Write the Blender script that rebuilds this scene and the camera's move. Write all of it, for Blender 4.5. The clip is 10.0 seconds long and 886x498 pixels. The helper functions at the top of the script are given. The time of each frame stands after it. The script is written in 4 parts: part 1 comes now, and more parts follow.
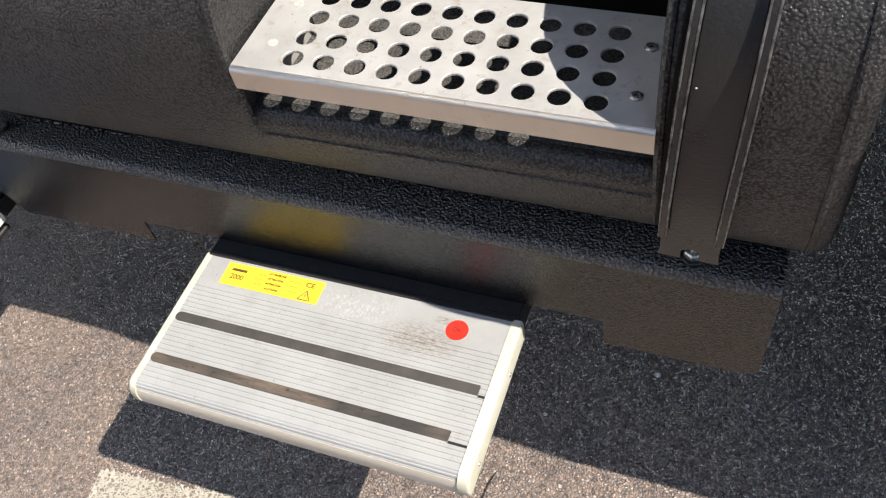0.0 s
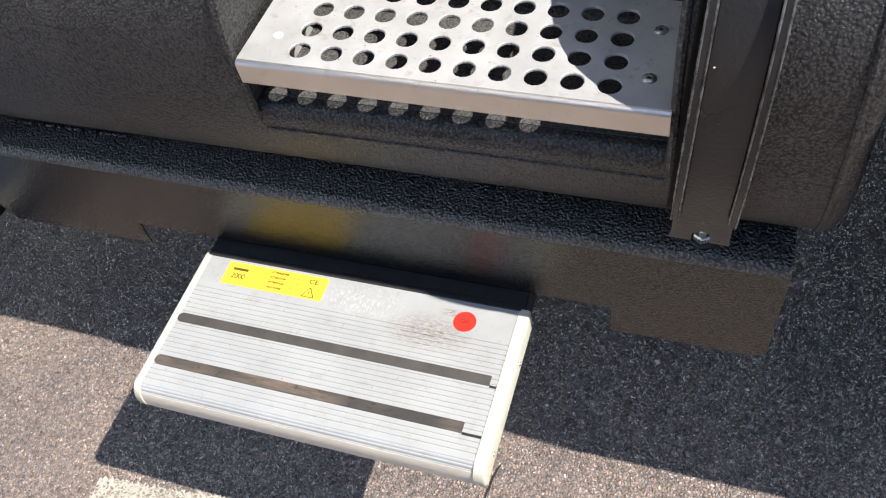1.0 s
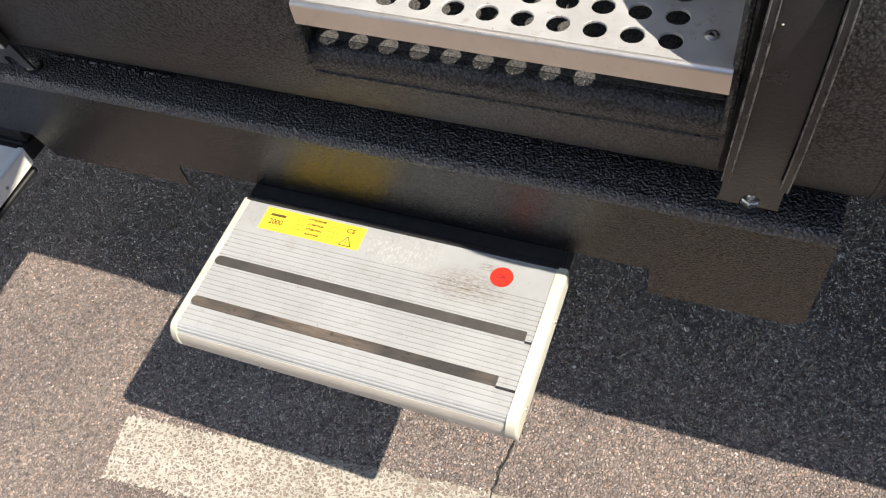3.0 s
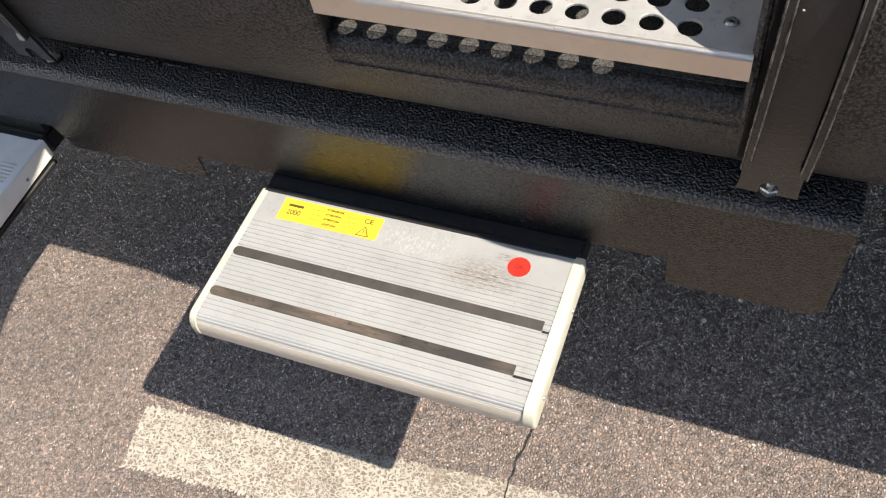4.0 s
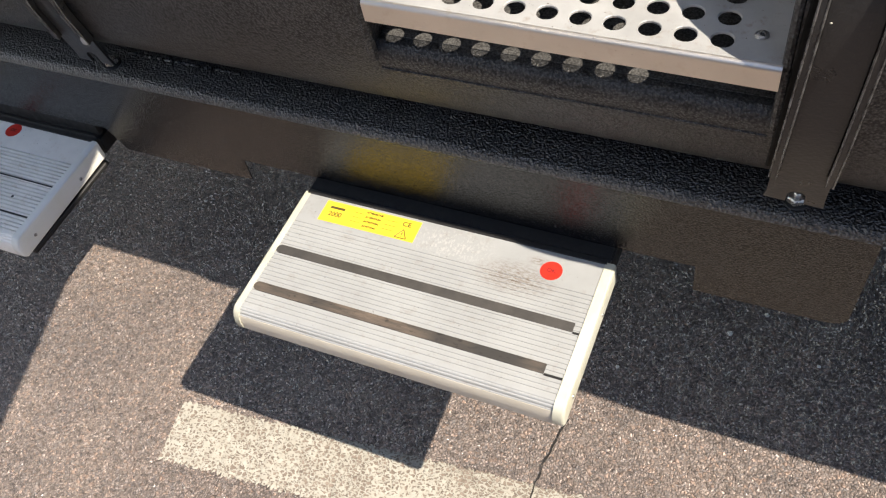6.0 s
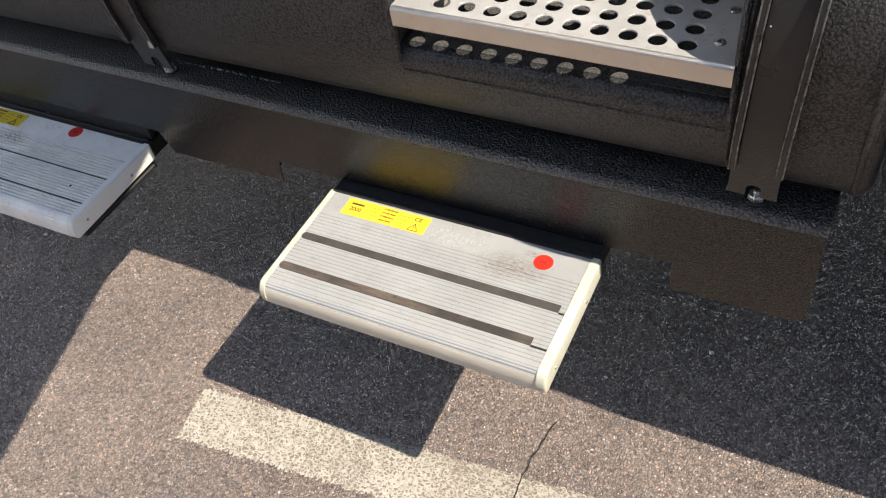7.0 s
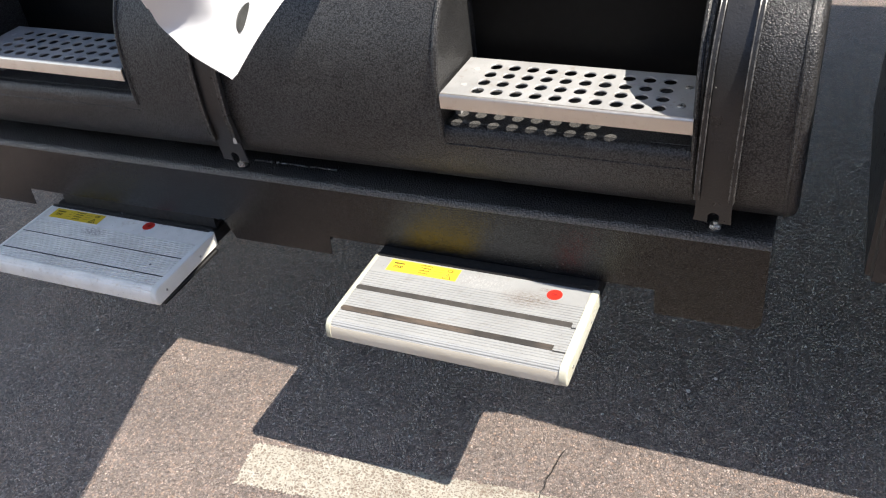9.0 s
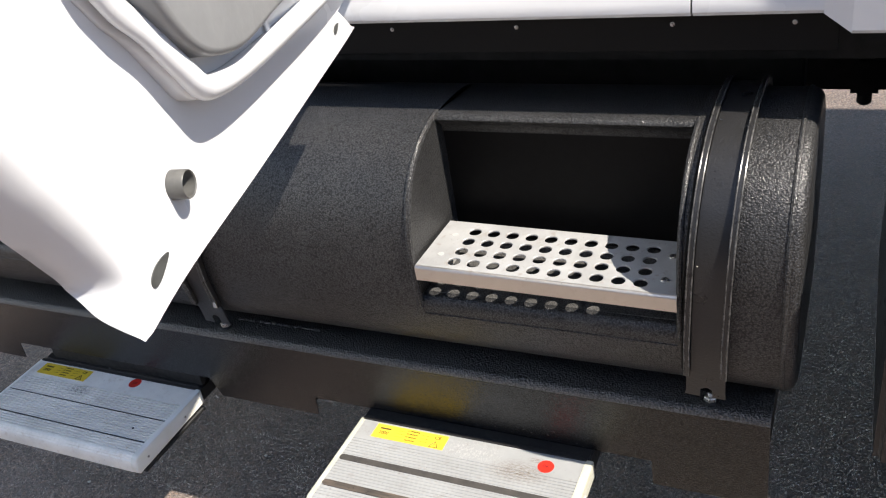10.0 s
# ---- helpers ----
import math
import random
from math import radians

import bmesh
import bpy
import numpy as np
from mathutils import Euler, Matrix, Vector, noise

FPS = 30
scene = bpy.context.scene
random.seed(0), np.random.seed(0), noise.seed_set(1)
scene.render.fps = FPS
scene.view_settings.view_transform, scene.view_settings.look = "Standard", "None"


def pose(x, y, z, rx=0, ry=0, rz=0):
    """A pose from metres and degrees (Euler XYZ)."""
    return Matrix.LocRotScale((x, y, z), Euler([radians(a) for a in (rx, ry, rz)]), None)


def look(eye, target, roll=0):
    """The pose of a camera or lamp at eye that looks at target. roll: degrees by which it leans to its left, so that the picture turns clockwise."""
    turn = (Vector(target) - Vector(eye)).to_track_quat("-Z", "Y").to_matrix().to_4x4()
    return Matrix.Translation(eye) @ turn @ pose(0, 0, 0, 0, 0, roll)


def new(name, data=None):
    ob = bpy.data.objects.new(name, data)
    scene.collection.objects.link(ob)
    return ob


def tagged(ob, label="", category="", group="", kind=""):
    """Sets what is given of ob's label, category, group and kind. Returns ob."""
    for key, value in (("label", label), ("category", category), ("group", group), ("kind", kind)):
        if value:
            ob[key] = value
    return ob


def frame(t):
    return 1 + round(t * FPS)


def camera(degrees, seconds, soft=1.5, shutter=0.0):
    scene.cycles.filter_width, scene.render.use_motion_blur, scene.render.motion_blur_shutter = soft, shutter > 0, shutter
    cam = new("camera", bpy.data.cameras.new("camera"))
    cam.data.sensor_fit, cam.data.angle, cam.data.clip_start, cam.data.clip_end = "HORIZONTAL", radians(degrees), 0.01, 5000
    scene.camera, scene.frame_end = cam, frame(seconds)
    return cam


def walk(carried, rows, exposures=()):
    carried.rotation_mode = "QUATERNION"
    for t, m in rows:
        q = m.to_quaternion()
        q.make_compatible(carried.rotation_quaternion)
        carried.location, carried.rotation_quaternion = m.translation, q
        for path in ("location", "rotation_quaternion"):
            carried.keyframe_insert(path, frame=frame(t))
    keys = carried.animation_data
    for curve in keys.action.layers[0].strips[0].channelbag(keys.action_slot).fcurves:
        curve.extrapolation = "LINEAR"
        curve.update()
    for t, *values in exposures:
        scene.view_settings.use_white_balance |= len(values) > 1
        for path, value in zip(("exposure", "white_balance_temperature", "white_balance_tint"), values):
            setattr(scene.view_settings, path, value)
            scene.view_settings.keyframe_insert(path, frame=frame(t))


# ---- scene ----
cam = camera(53.8, 10.0, soft=1.2)
PATH = [
    (0, (0.054, 0.069, 1.436), (-0.575, 1.138, -0.133), -13.5),
    (0.5, (0.022, 0.057, 1.431), (-0.55, 1.155, -0.14), -13.1),
    (1, (0.014, 0.047, 1.432), (-0.557, 1.138, -0.144), -13.0),
    (1.5, (0.002, 0.033, 1.44), (-0.583, 1.116, -0.137), -12.8),
    (2, (-0.001, 0.026, 1.432), (-0.589, 1.091, -0.155), -12.4),
    (2.5, (-0.01, 0.028, 1.427), (-0.593, 1.065, -0.181), -12.0),
    (4, (-0.016, 0.018, 1.424), (-0.633, 1.014, -0.197), -13.7),
    (4.5, (-0.018, 0.013, 1.427), (-0.65, 1.001, -0.193), -14.2),
    (5, (-0.02, 0.01, 1.429), (-0.666, 0.99, -0.19), -14.5),
    (5.5, (-0.021, 0.006, 1.432), (-0.688, 0.979, -0.184), -14.8),
    (6.8, (0.071, -0.176, 1.471), (-0.647, 0.965, -0.006), -10.6),
    (7, (0.102, -0.219, 1.472), (-0.665, 0.924, 0.021), -10.4),
    (7.5, (0.138, -0.346, 1.508), (-0.735, 0.838, 0.153), -12.3),
    (8, (0.113, -0.537, 1.537), (-0.706, 0.789, 0.284), -10.6),
    (8.5, (0.125, -0.652, 1.548), (-0.63, 0.775, 0.367), -8.1),
    (9, (0.15, -0.672, 1.551), (-0.593, 0.776, 0.388), -7.6),
    (9.5, (0.175, -0.665, 1.577), (-0.587, 0.805, 0.456), -7.6),
    (9.6, (0.181, -0.646, 1.594), (-0.59, 0.83, 0.487), -7.9),
    (9.8, (0.188, -0.576, 1.626), (-0.613, 0.924, 0.573), -8.9),
    (9.9, (0.188, -0.537, 1.637), (-0.624, 0.972, 0.608), -9.4),
    (10, (0.191, -0.49, 1.646), (-0.638, 1.027, 0.639), -9.9),
]
walk(cam, [(t, look(eye, target, roll)) for t, eye, target, roll in PATH],
     exposures=[(0, 1.04, 6080, 10), (1, 1.17, 5790, 10), (2, 1.11, 5980, 10), (2.5, 1.07, 6080, 10), (4, 1.06, 6230, 10), (5.5, 1.06, 6280, 10), (7.5, 0.97, 6280, 10), (8, 0.97, 6280, 10), (9, 1.20, 5980, 10), (9.5, 1.33, 5980, 10), (10, 1.10, 6000, 10)])

# ---- world, sun ----
SUN_EL, SUN_AZ = 54.5, 92.8  # degrees; azimuth turned from +y towards +x
world = bpy.data.worlds.new("sky")
scene.world = world
world.use_nodes = True
wn = world.node_tree
sky = wn.nodes.new("ShaderNodeTexSky")
sky.sky_type, sky.sun_disc, sky.dust_density = "NISHITA", False, 0.8
sky.sun_elevation, sky.sun_rotation = radians(SUN_EL), radians(SUN_AZ)
wn.links.new(sky.outputs[0], wn.nodes["Background"].inputs[0])
wn.nodes["Background"].inputs[1].default_value = 0.086
sun = new("sun", bpy.data.lights.new("sun", "SUN"))
sun.data.energy, sun.data.angle, sun.data.color = 4.9, radians(0.5), (1.0, 0.873, 0.707)
to_sun = Vector((math.cos(radians(SUN_EL)) * math.sin(radians(SUN_AZ)), math.cos(radians(SUN_EL)) * math.cos(radians(SUN_AZ)), math.sin(radians(SUN_EL))))
sun.matrix_world = look(to_sun * 20, (0, 0, 0))


# ---- materials ----
def material(name, colour=(0.5, 0.5, 0.5), rough=0.5, metal=0.0, spec=0.5):
    m = bpy.data.materials.new(name)
    m.use_nodes = True
    b = m.node_tree.nodes["Principled BSDF"]
    b.inputs["Base Color"].default_value = (*colour, 1)
    b.inputs["Roughness"].default_value = rough
    b.inputs["Metallic"].default_value = metal
    b.inputs["Specular IOR Level"].default_value = spec
    return m, m.node_tree, b


def coords(nt, scale=(1, 1, 1)):
    tc = nt.nodes.new("ShaderNodeTexCoord")
    mp = nt.nodes.new("ShaderNodeMapping")
    mp.inputs["Scale"].default_value = scale
    nt.links.new(tc.outputs["Object"], mp.inputs["Vector"])
    return mp.outputs[0]


def noise_tex(nt, vec, scale, detail=4.0, rough=0.55):
    n = nt.nodes.new("ShaderNodeTexNoise")
    n.inputs["Scale"].default_value, n.inputs["Detail"].default_value, n.inputs["Roughness"].default_value = scale, detail, rough
    nt.links.new(vec, n.inputs["Vector"])
    return n.outputs["Fac"]


def cells(nt, vec, scale, feature="F1"):
    v = nt.nodes.new("ShaderNodeTexVoronoi")
    v.feature = feature
    v.inputs["Scale"].default_value = scale
    nt.links.new(vec, v.inputs["Vector"])
    return v


def ramp(nt, fac, stops):
    r = nt.nodes.new("ShaderNodeValToRGB")
    while len(r.color_ramp.elements) < len(stops):
        r.color_ramp.elements.new(0.5)
    for e, (p, c) in zip(r.color_ramp.elements, stops):
        e.position = p
        e.color = (*c, 1) if isinstance(c, tuple) else (c, c, c, 1)
    nt.links.new(fac, r.inputs[0])
    return r.outputs[0]


def mix(nt, fac, a, b, how="MIX"):
    n = nt.nodes.new("ShaderNodeMix")
    n.data_type, n.blend_type = "RGBA", how
    for sock, v in ((n.inputs[0], fac), (n.inputs[6], a), (n.inputs[7], b)):
        if isinstance(v, (int, float)):
            sock.default_value = v
        elif isinstance(v, tuple):
            sock.default_value = (*v, 1)
        else:
            nt.links.new(v, sock)
    return n.outputs[2]


def maths(nt, how, a, b=0.0):
    n = nt.nodes.new("ShaderNodeMath")
    n.operation = how
    for sock, v in ((n.inputs[0], a), (n.inputs[1], b)):
        if isinstance(v, (int, float)):
            sock.default_value = v
        else:
            nt.links.new(v, sock)
    return n.outputs[0]


def bump(nt, b, height, dist, strength=1.0, base=None):
    n = nt.nodes.new("ShaderNodeBump")
    n.inputs["Distance"].default_value, n.inputs["Strength"].default_value = dist, strength
    nt.links.new(height, n.inputs["Height"])
    if base is not None:
        nt.links.new(base, n.inputs["Normal"])
    nt.links.new(n.outputs[0], b.inputs["Normal"])
    return n.outputs[0]


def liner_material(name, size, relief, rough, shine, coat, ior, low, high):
    """Black sprayed liner with a pebbled skin: a satin body under a thin glossy film. Shade in the pits is painted."""
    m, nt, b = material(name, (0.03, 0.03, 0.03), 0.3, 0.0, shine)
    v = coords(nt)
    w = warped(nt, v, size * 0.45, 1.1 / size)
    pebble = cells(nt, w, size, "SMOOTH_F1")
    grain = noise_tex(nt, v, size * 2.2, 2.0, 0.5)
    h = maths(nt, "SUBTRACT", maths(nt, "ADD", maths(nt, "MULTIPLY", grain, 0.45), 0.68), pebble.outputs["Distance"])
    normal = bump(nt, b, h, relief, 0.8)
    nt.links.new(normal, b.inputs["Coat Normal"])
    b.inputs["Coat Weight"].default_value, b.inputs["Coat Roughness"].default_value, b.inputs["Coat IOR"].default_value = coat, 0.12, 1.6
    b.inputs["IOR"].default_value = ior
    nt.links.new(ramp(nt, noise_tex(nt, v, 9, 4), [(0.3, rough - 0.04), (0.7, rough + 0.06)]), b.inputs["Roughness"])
    # gloss cut in the pits, raised on the tops, to imitate shaded hollows
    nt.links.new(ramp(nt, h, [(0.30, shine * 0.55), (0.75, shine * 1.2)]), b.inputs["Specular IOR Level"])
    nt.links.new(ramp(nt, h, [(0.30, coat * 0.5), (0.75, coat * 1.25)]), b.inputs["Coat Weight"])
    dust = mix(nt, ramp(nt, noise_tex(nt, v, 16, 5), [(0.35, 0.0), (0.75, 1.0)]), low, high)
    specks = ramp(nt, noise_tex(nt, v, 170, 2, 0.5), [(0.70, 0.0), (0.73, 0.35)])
    # pits between pebbles coloured darker in place of their own shade
    pit_shade = ramp(nt, h, [(0.25, 0.5), (0.8, 1.4)])
    nt.links.new(mix(nt, specks, mix(nt, 1.0, dust, pit_shade, "MULTIPLY"), (0.12, 0.11, 0.10)), b.inputs["Base Color"])
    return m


def black_paint_material():
    m, nt, b = material("black_paint", (0.018, 0.018, 0.0188), 0.32, 0.0, 0.55)
    v = coords(nt)
    bump(nt, b, noise_tex(nt, v, 220, 3, 0.55), 0.0011, 0.7)
    nt.links.new(ramp(nt, noise_tex(nt, v, 30, 5), [(0.3, 0.26), (0.75, 0.38)]), b.inputs["Roughness"])
    return m


def warped(nt, v, scale, amount):
    """Coordinates shaken by noise, so that cells lose their straight sides."""
    wob = nt.nodes.new("ShaderNodeTexNoise")
    wob.inputs["Scale"].default_value = scale
    nt.links.new(v, wob.inputs["Vector"])
    small = nt.nodes.new("ShaderNodeVectorMath")
    small.operation = "SCALE"
    small.inputs[3].default_value = amount
    nt.links.new(wob.outputs["Color"], small.inputs[0])
    add = nt.nodes.new("ShaderNodeVectorMath")
    add.operation = "ADD"
    nt.links.new(v, add.inputs[0])
    nt.links.new(small.outputs[0], add.inputs[1])
    return add.outputs[0]


def facets(nt, w, cell, scale):
    """Height of a randomly tilted facet in each cell."""
    far = nt.nodes.new("ShaderNodeVectorMath")
    far.operation = "SUBTRACT"
    nt.links.new(w, far.inputs[0])
    nt.links.new(cell.outputs["Position"], far.inputs[1])
    lean = nt.nodes.new("ShaderNodeVectorMath")
    lean.operation = "SUBTRACT"
    lean.inputs[1].default_value = (0.5, 0.5, 0.5)
    nt.links.new(cell.outputs["Color"], lean.inputs[0])
    dot = nt.nodes.new("ShaderNodeVectorMath")
    dot.operation = "DOT_PRODUCT"
    nt.links.new(far.outputs[0], dot.inputs[0])
    nt.links.new(lean.outputs[0], dot.inputs[1])
    return maths(nt, "MULTIPLY", dot.outputs["Value"], scale)


def asphalt_material():
    """Worn asphalt: tan, grey and pinkish chippings in a dark, slightly glossy binder."""
    m, nt, b = material("asphalt", (0.12, 0.11, 0.10), 0.8)
    b.inputs["IOR"].default_value = 1.9
    v = coords(nt)
    w = warped(nt, v, 160, 0.006)
    c1 = cells(nt, w, 185)
    edge = cells(nt, w, 185, "DISTANCE_TO_EDGE")
    c2 = cells(nt, w, 390)
    sep = nt.nodes.new("ShaderNodeSeparateColor")
    nt.links.new(c1.outputs["Color"], sep.inputs[0])
    stone = ramp(nt, sep.outputs[0], [(0.0, (0.165, 0.142, 0.132)), (0.25, (0.238, 0.202, 0.183)), (0.55, (0.305, 0.252, 0.224)), (0.75, (0.276, 0.241, 0.222)), (0.9, (0.375, 0.280, 0.229)), (1.0, (0.430, 0.366, 0.332))])
    sep2 = nt.nodes.new("ShaderNodeSeparateColor")
    nt.links.new(c2.outputs["Color"], sep2.inputs[0])
    fine = ramp(nt, sep2.outputs[1], [(0.0, 0.60), (0.4, 0.90), (0.8, 1.04), (0.92, 1.3), (1.0, 2.0)])
    col = mix(nt, 1.0, stone, fine, "MULTIPLY")
    pits = ramp(nt, noise_tex(nt, v, 95, 3, 0.6), [(0.44, 0.10), (0.62, 0.8)])
    joint = mix(nt, pits, (1.0, 1.0, 1.0), ramp(nt, edge.outputs["Distance"], [(0.0, 0.45), (0.11, 1.0)]))
    col = mix(nt, 1.0, col, joint, "MULTIPLY")
    patch = ramp(nt, noise_tex(nt, v, 3.2, 5, 0.6), [(0.3, (0.80, 0.81, 0.83)), (0.7, (1.16, 1.13, 1.09))])
    col = mix(nt, 1.0, col, patch, "MULTIPLY")
    nt.links.new(col, b.inputs["Base Color"])
    nt.links.new(ramp(nt, sep2.outputs[0], [(0.0, 0.14), (0.13, 0.26), (0.19, 0.75), (1.0, 0.9)]), b.inputs["Roughness"])
    nt.links.new(ramp(nt, sep2.outputs[0], [(0.0, 1.0), (0.12, 0.9), (0.17, 0.04), (1.0, 0.0)]), b.inputs["Specular IOR Level"])
    h = maths(nt, "ADD", ramp(nt, edge.outputs["Distance"], [(0.0, 0.0), (0.30, 1.0)]), facets(nt, w, c1, 150))
    h = maths(nt, "ADD", h, facets(nt, w, c2, 300))
    h = maths(nt, "ADD", h, maths(nt, "MULTIPLY", noise_tex(nt, v, 520, 3), 0.5))
    bump(nt, b, h, 0.0026, 1.0)
    return m


def road_paint_material():
    """Cream road paint left as a worm-like net between bare chippings."""
    m, nt, b = material("road_paint", (0.62, 0.58, 0.48), 0.7)
    v = coords(nt)
    w = warped(nt, coords(nt, (0.75, 1.0, 1.0)), 150, 0.014)
    net = cells(nt, w, 138, "DISTANCE_TO_EDGE")
    fine = noise_tex(nt, v, 330, 3, 0.6)
    n2 = noise_tex(nt, v, 9, 5, 0.6)
    xyz = nt.nodes.new("ShaderNodeSeparateXYZ")
    nt.links.new(v, xyz.inputs[0])
    along = maths(nt, "MULTIPLY", maths(nt, "ADD", xyz.outputs[0], 1.0), -0.09)
    k = maths(nt, "ADD", maths(nt, "MULTIPLY", net.outputs["Distance"], -1.0), maths(nt, "MULTIPLY", fine, 0.30))
    k = maths(nt, "ADD", k, maths(nt, "ADD", maths(nt, "MULTIPLY", n2, 0.42), along))
    worn = ramp(nt, k, [(0.13, 0.0), (0.19, 1.0)])
    chips = ramp(nt, noise_tex(nt, v, 130, 2), [(0.3, (0.133, 0.106, 0.086)), (0.7, (0.257, 0.208, 0.166))])
    paint = ramp(nt, noise_tex(nt, v, 60, 4), [(0.3, (0.320, 0.298, 0.250)), (0.7, (0.398, 0.384, 0.333))])
    nt.links.new(mix(nt, worn, chips, paint), b.inputs["Base Color"])
    h = maths(nt, "ADD", worn, maths(nt, "MULTIPLY", fine, 0.6))
    bump(nt, b, h, 0.0016, 0.9)
    return m


def metal_material(name, colour, rough, metal=0.75, dirt=0.15, stretch=(1, 1, 1), scuffs=(), smears=()):
    """Milled aluminium with faint brushing, smears, grime and scuffs at given places (x, y, z, size)."""
    m, nt, b = material(name, colour, rough, metal)
    v = coords(nt)
    vs = coords(nt, stretch)
    brushed = noise_tex(nt, vs, 260, 3, 0.6)
    smear = noise_tex(nt, v, 11, 5, 0.62)
    spots = noise_tex(nt, v, 55, 6, 0.7)
    specks = noise_tex(nt, v, 210, 2, 0.5)
    dark = tuple(c * (1 - dirt * 1.5) for c in colour)
    base = mix(nt, ramp(nt, smear, [(0.35, 0.0), (0.75, 1.0)]), colour, dark)
    warm = (colour[0] * 0.62, colour[1] * 0.52, colour[2] * 0.42)
    base = mix(nt, ramp(nt, spots, [(0.56, 0.0), (0.74, min(1.0, dirt * 4))]), base, warm)
    base = mix(nt, ramp(nt, specks, [(0.72, 0.0), (0.76, min(1.0, dirt * 4))]), base, (0.10, 0.08, 0.06))
    for x, y, z, r in scuffs:
        d = nt.nodes.new("ShaderNodeVectorMath")
        d.operation = "DISTANCE"
        d.inputs[1].default_value = (x, y * 2.2, z)
        squash = coords(nt, (1, 2.2, 1))
        nt.links.new(squash, d.inputs[0])
        near = ramp(nt, maths(nt, "DIVIDE", d.outputs["Value"], r), [(0.0, 1.0), (1.0, 0.0)])
        broken = ramp(nt, noise_tex(nt, coords(nt, (1, 3, 1)), 120, 5, 0.75), [(0.42, 0.0), (0.60, 0.95)])
        base = mix(nt, maths(nt, "MULTIPLY", near, broken), base, (0.16, 0.11, 0.07))
    for x, y, z, r in smears:  # pale residue left in a rubbed patch
        d = nt.nodes.new("ShaderNodeVectorMath")
        d.operation = "DISTANCE"
        d.inputs[1].default_value = (x, y * 2.6, z)
        nt.links.new(coords(nt, (1, 2.6, 1)), d.inputs[0])
        near = ramp(nt, maths(nt, "DIVIDE", d.outputs["Value"], r), [(0.4, 1.0), (1.0, 0.0)])
        broken = ramp(nt, noise_tex(nt, coords(nt, (1.6, 1, 1)), 210, 3, 0.6), [(0.52, 0.0), (0.60, 0.38)])
        base = mix(nt, maths(nt, "MULTIPLY", near, broken), base, (0.62, 0.61, 0.58))
    nt.links.new(base, b.inputs["Base Color"])
    nt.links.new(ramp(nt, brushed, [(0.25, rough - 0.08), (0.75, rough + 0.1)]), b.inputs["Roughness"])
    bump(nt, b, brushed, 0.0003, 0.4)
    return m


def worn_material(name, a, c, rough=0.5, scale=40, relief=0.0004, metal=0.0, stretch=(1, 1, 1)):
    """A surface whose colour drifts between two near tones, with fine relief."""
    m, nt, b = material(name, a, rough, metal)
    v = coords(nt, stretch)
    nt.links.new(ramp(nt, noise_tex(nt, v, scale, 5, 0.6), [(0.35, a), (0.7, c)]), b.inputs["Base Color"])
    nt.links.new(ramp(nt, noise_tex(nt, v, scale * 2.3, 3), [(0.3, max(0.05, rough - 0.1)), (0.7, min(1.0, rough + 0.1))]), b.inputs["Roughness"])
    bump(nt, b, noise_tex(nt, v, scale * 6, 3), relief, 0.5)
    return m


def scuffed_black_material():
    """Satin black plastic with a few pale scrapes."""
    m, nt, b = material("scuffed_black_plastic", (0.011, 0.011, 0.012), 0.5)
    scrape = ramp(nt, noise_tex(nt, coords(nt, (0.6, 1, 1)), 26, 4, 0.7), [(0.63, 0.0), (0.70, 0.8)])
    nt.links.new(mix(nt, scrape, (0.011, 0.011, 0.012), (0.17, 0.165, 0.155)), b.inputs["Base Color"])
    bump(nt, b, noise_tex(nt, coords(nt), 240, 3), 0.0004, 0.5)
    return m


def scuffed_rubber_material():
    """Dark grip rubber, rubbed brown along one stretch and pitted along the rest."""
    m, nt, b = material("scuffed_grey_rubber", (0.03, 0.028, 0.026), 0.7)
    v = coords(nt, (0.14, 1, 1))
    rub = ramp(nt, noise_tex(nt, coords(nt, (1, 0.1, 1)), 7.5, 2, 0.5), [(0.40, 0.0), (0.54, 1.0)])
    grain = ramp(nt, noise_tex(nt, v, 150, 4, 0.65), [(0.36, 0.25), (0.66, 1.0)])
    col = mix(nt, maths(nt, "MULTIPLY", rub, grain), (0.030, 0.028, 0.026), (0.13, 0.100, 0.076))
    pits = ramp(nt, noise_tex(nt, coords(nt, (0.4, 1, 1)), 190, 3, 0.6), [(0.30, 0.3), (0.42, 1.0)])
    nt.links.new(mix(nt, 1.0, col, pits, "MULTIPLY"), b.inputs["Base Color"])
    bump(nt, b, pits, 0.0008, 0.6)
    return m


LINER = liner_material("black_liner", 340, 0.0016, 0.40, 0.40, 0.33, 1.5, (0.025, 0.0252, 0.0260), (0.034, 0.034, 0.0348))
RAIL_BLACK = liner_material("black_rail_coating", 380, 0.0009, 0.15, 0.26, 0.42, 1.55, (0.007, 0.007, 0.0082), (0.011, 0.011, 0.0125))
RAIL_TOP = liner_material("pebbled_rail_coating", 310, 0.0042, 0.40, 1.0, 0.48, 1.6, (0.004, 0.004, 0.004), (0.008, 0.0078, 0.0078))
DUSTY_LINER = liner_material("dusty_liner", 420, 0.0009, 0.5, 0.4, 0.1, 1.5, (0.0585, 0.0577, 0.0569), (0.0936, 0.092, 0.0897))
BLACK_PAINT = black_paint_material()
ASPHALT = asphalt_material()
ROAD_PAINT = road_paint_material()
ALU_PLATE = metal_material("milled_aluminium", (0.390, 0.394, 0.394), 0.42, 0.12, 0.22, (6, 0.4, 1))
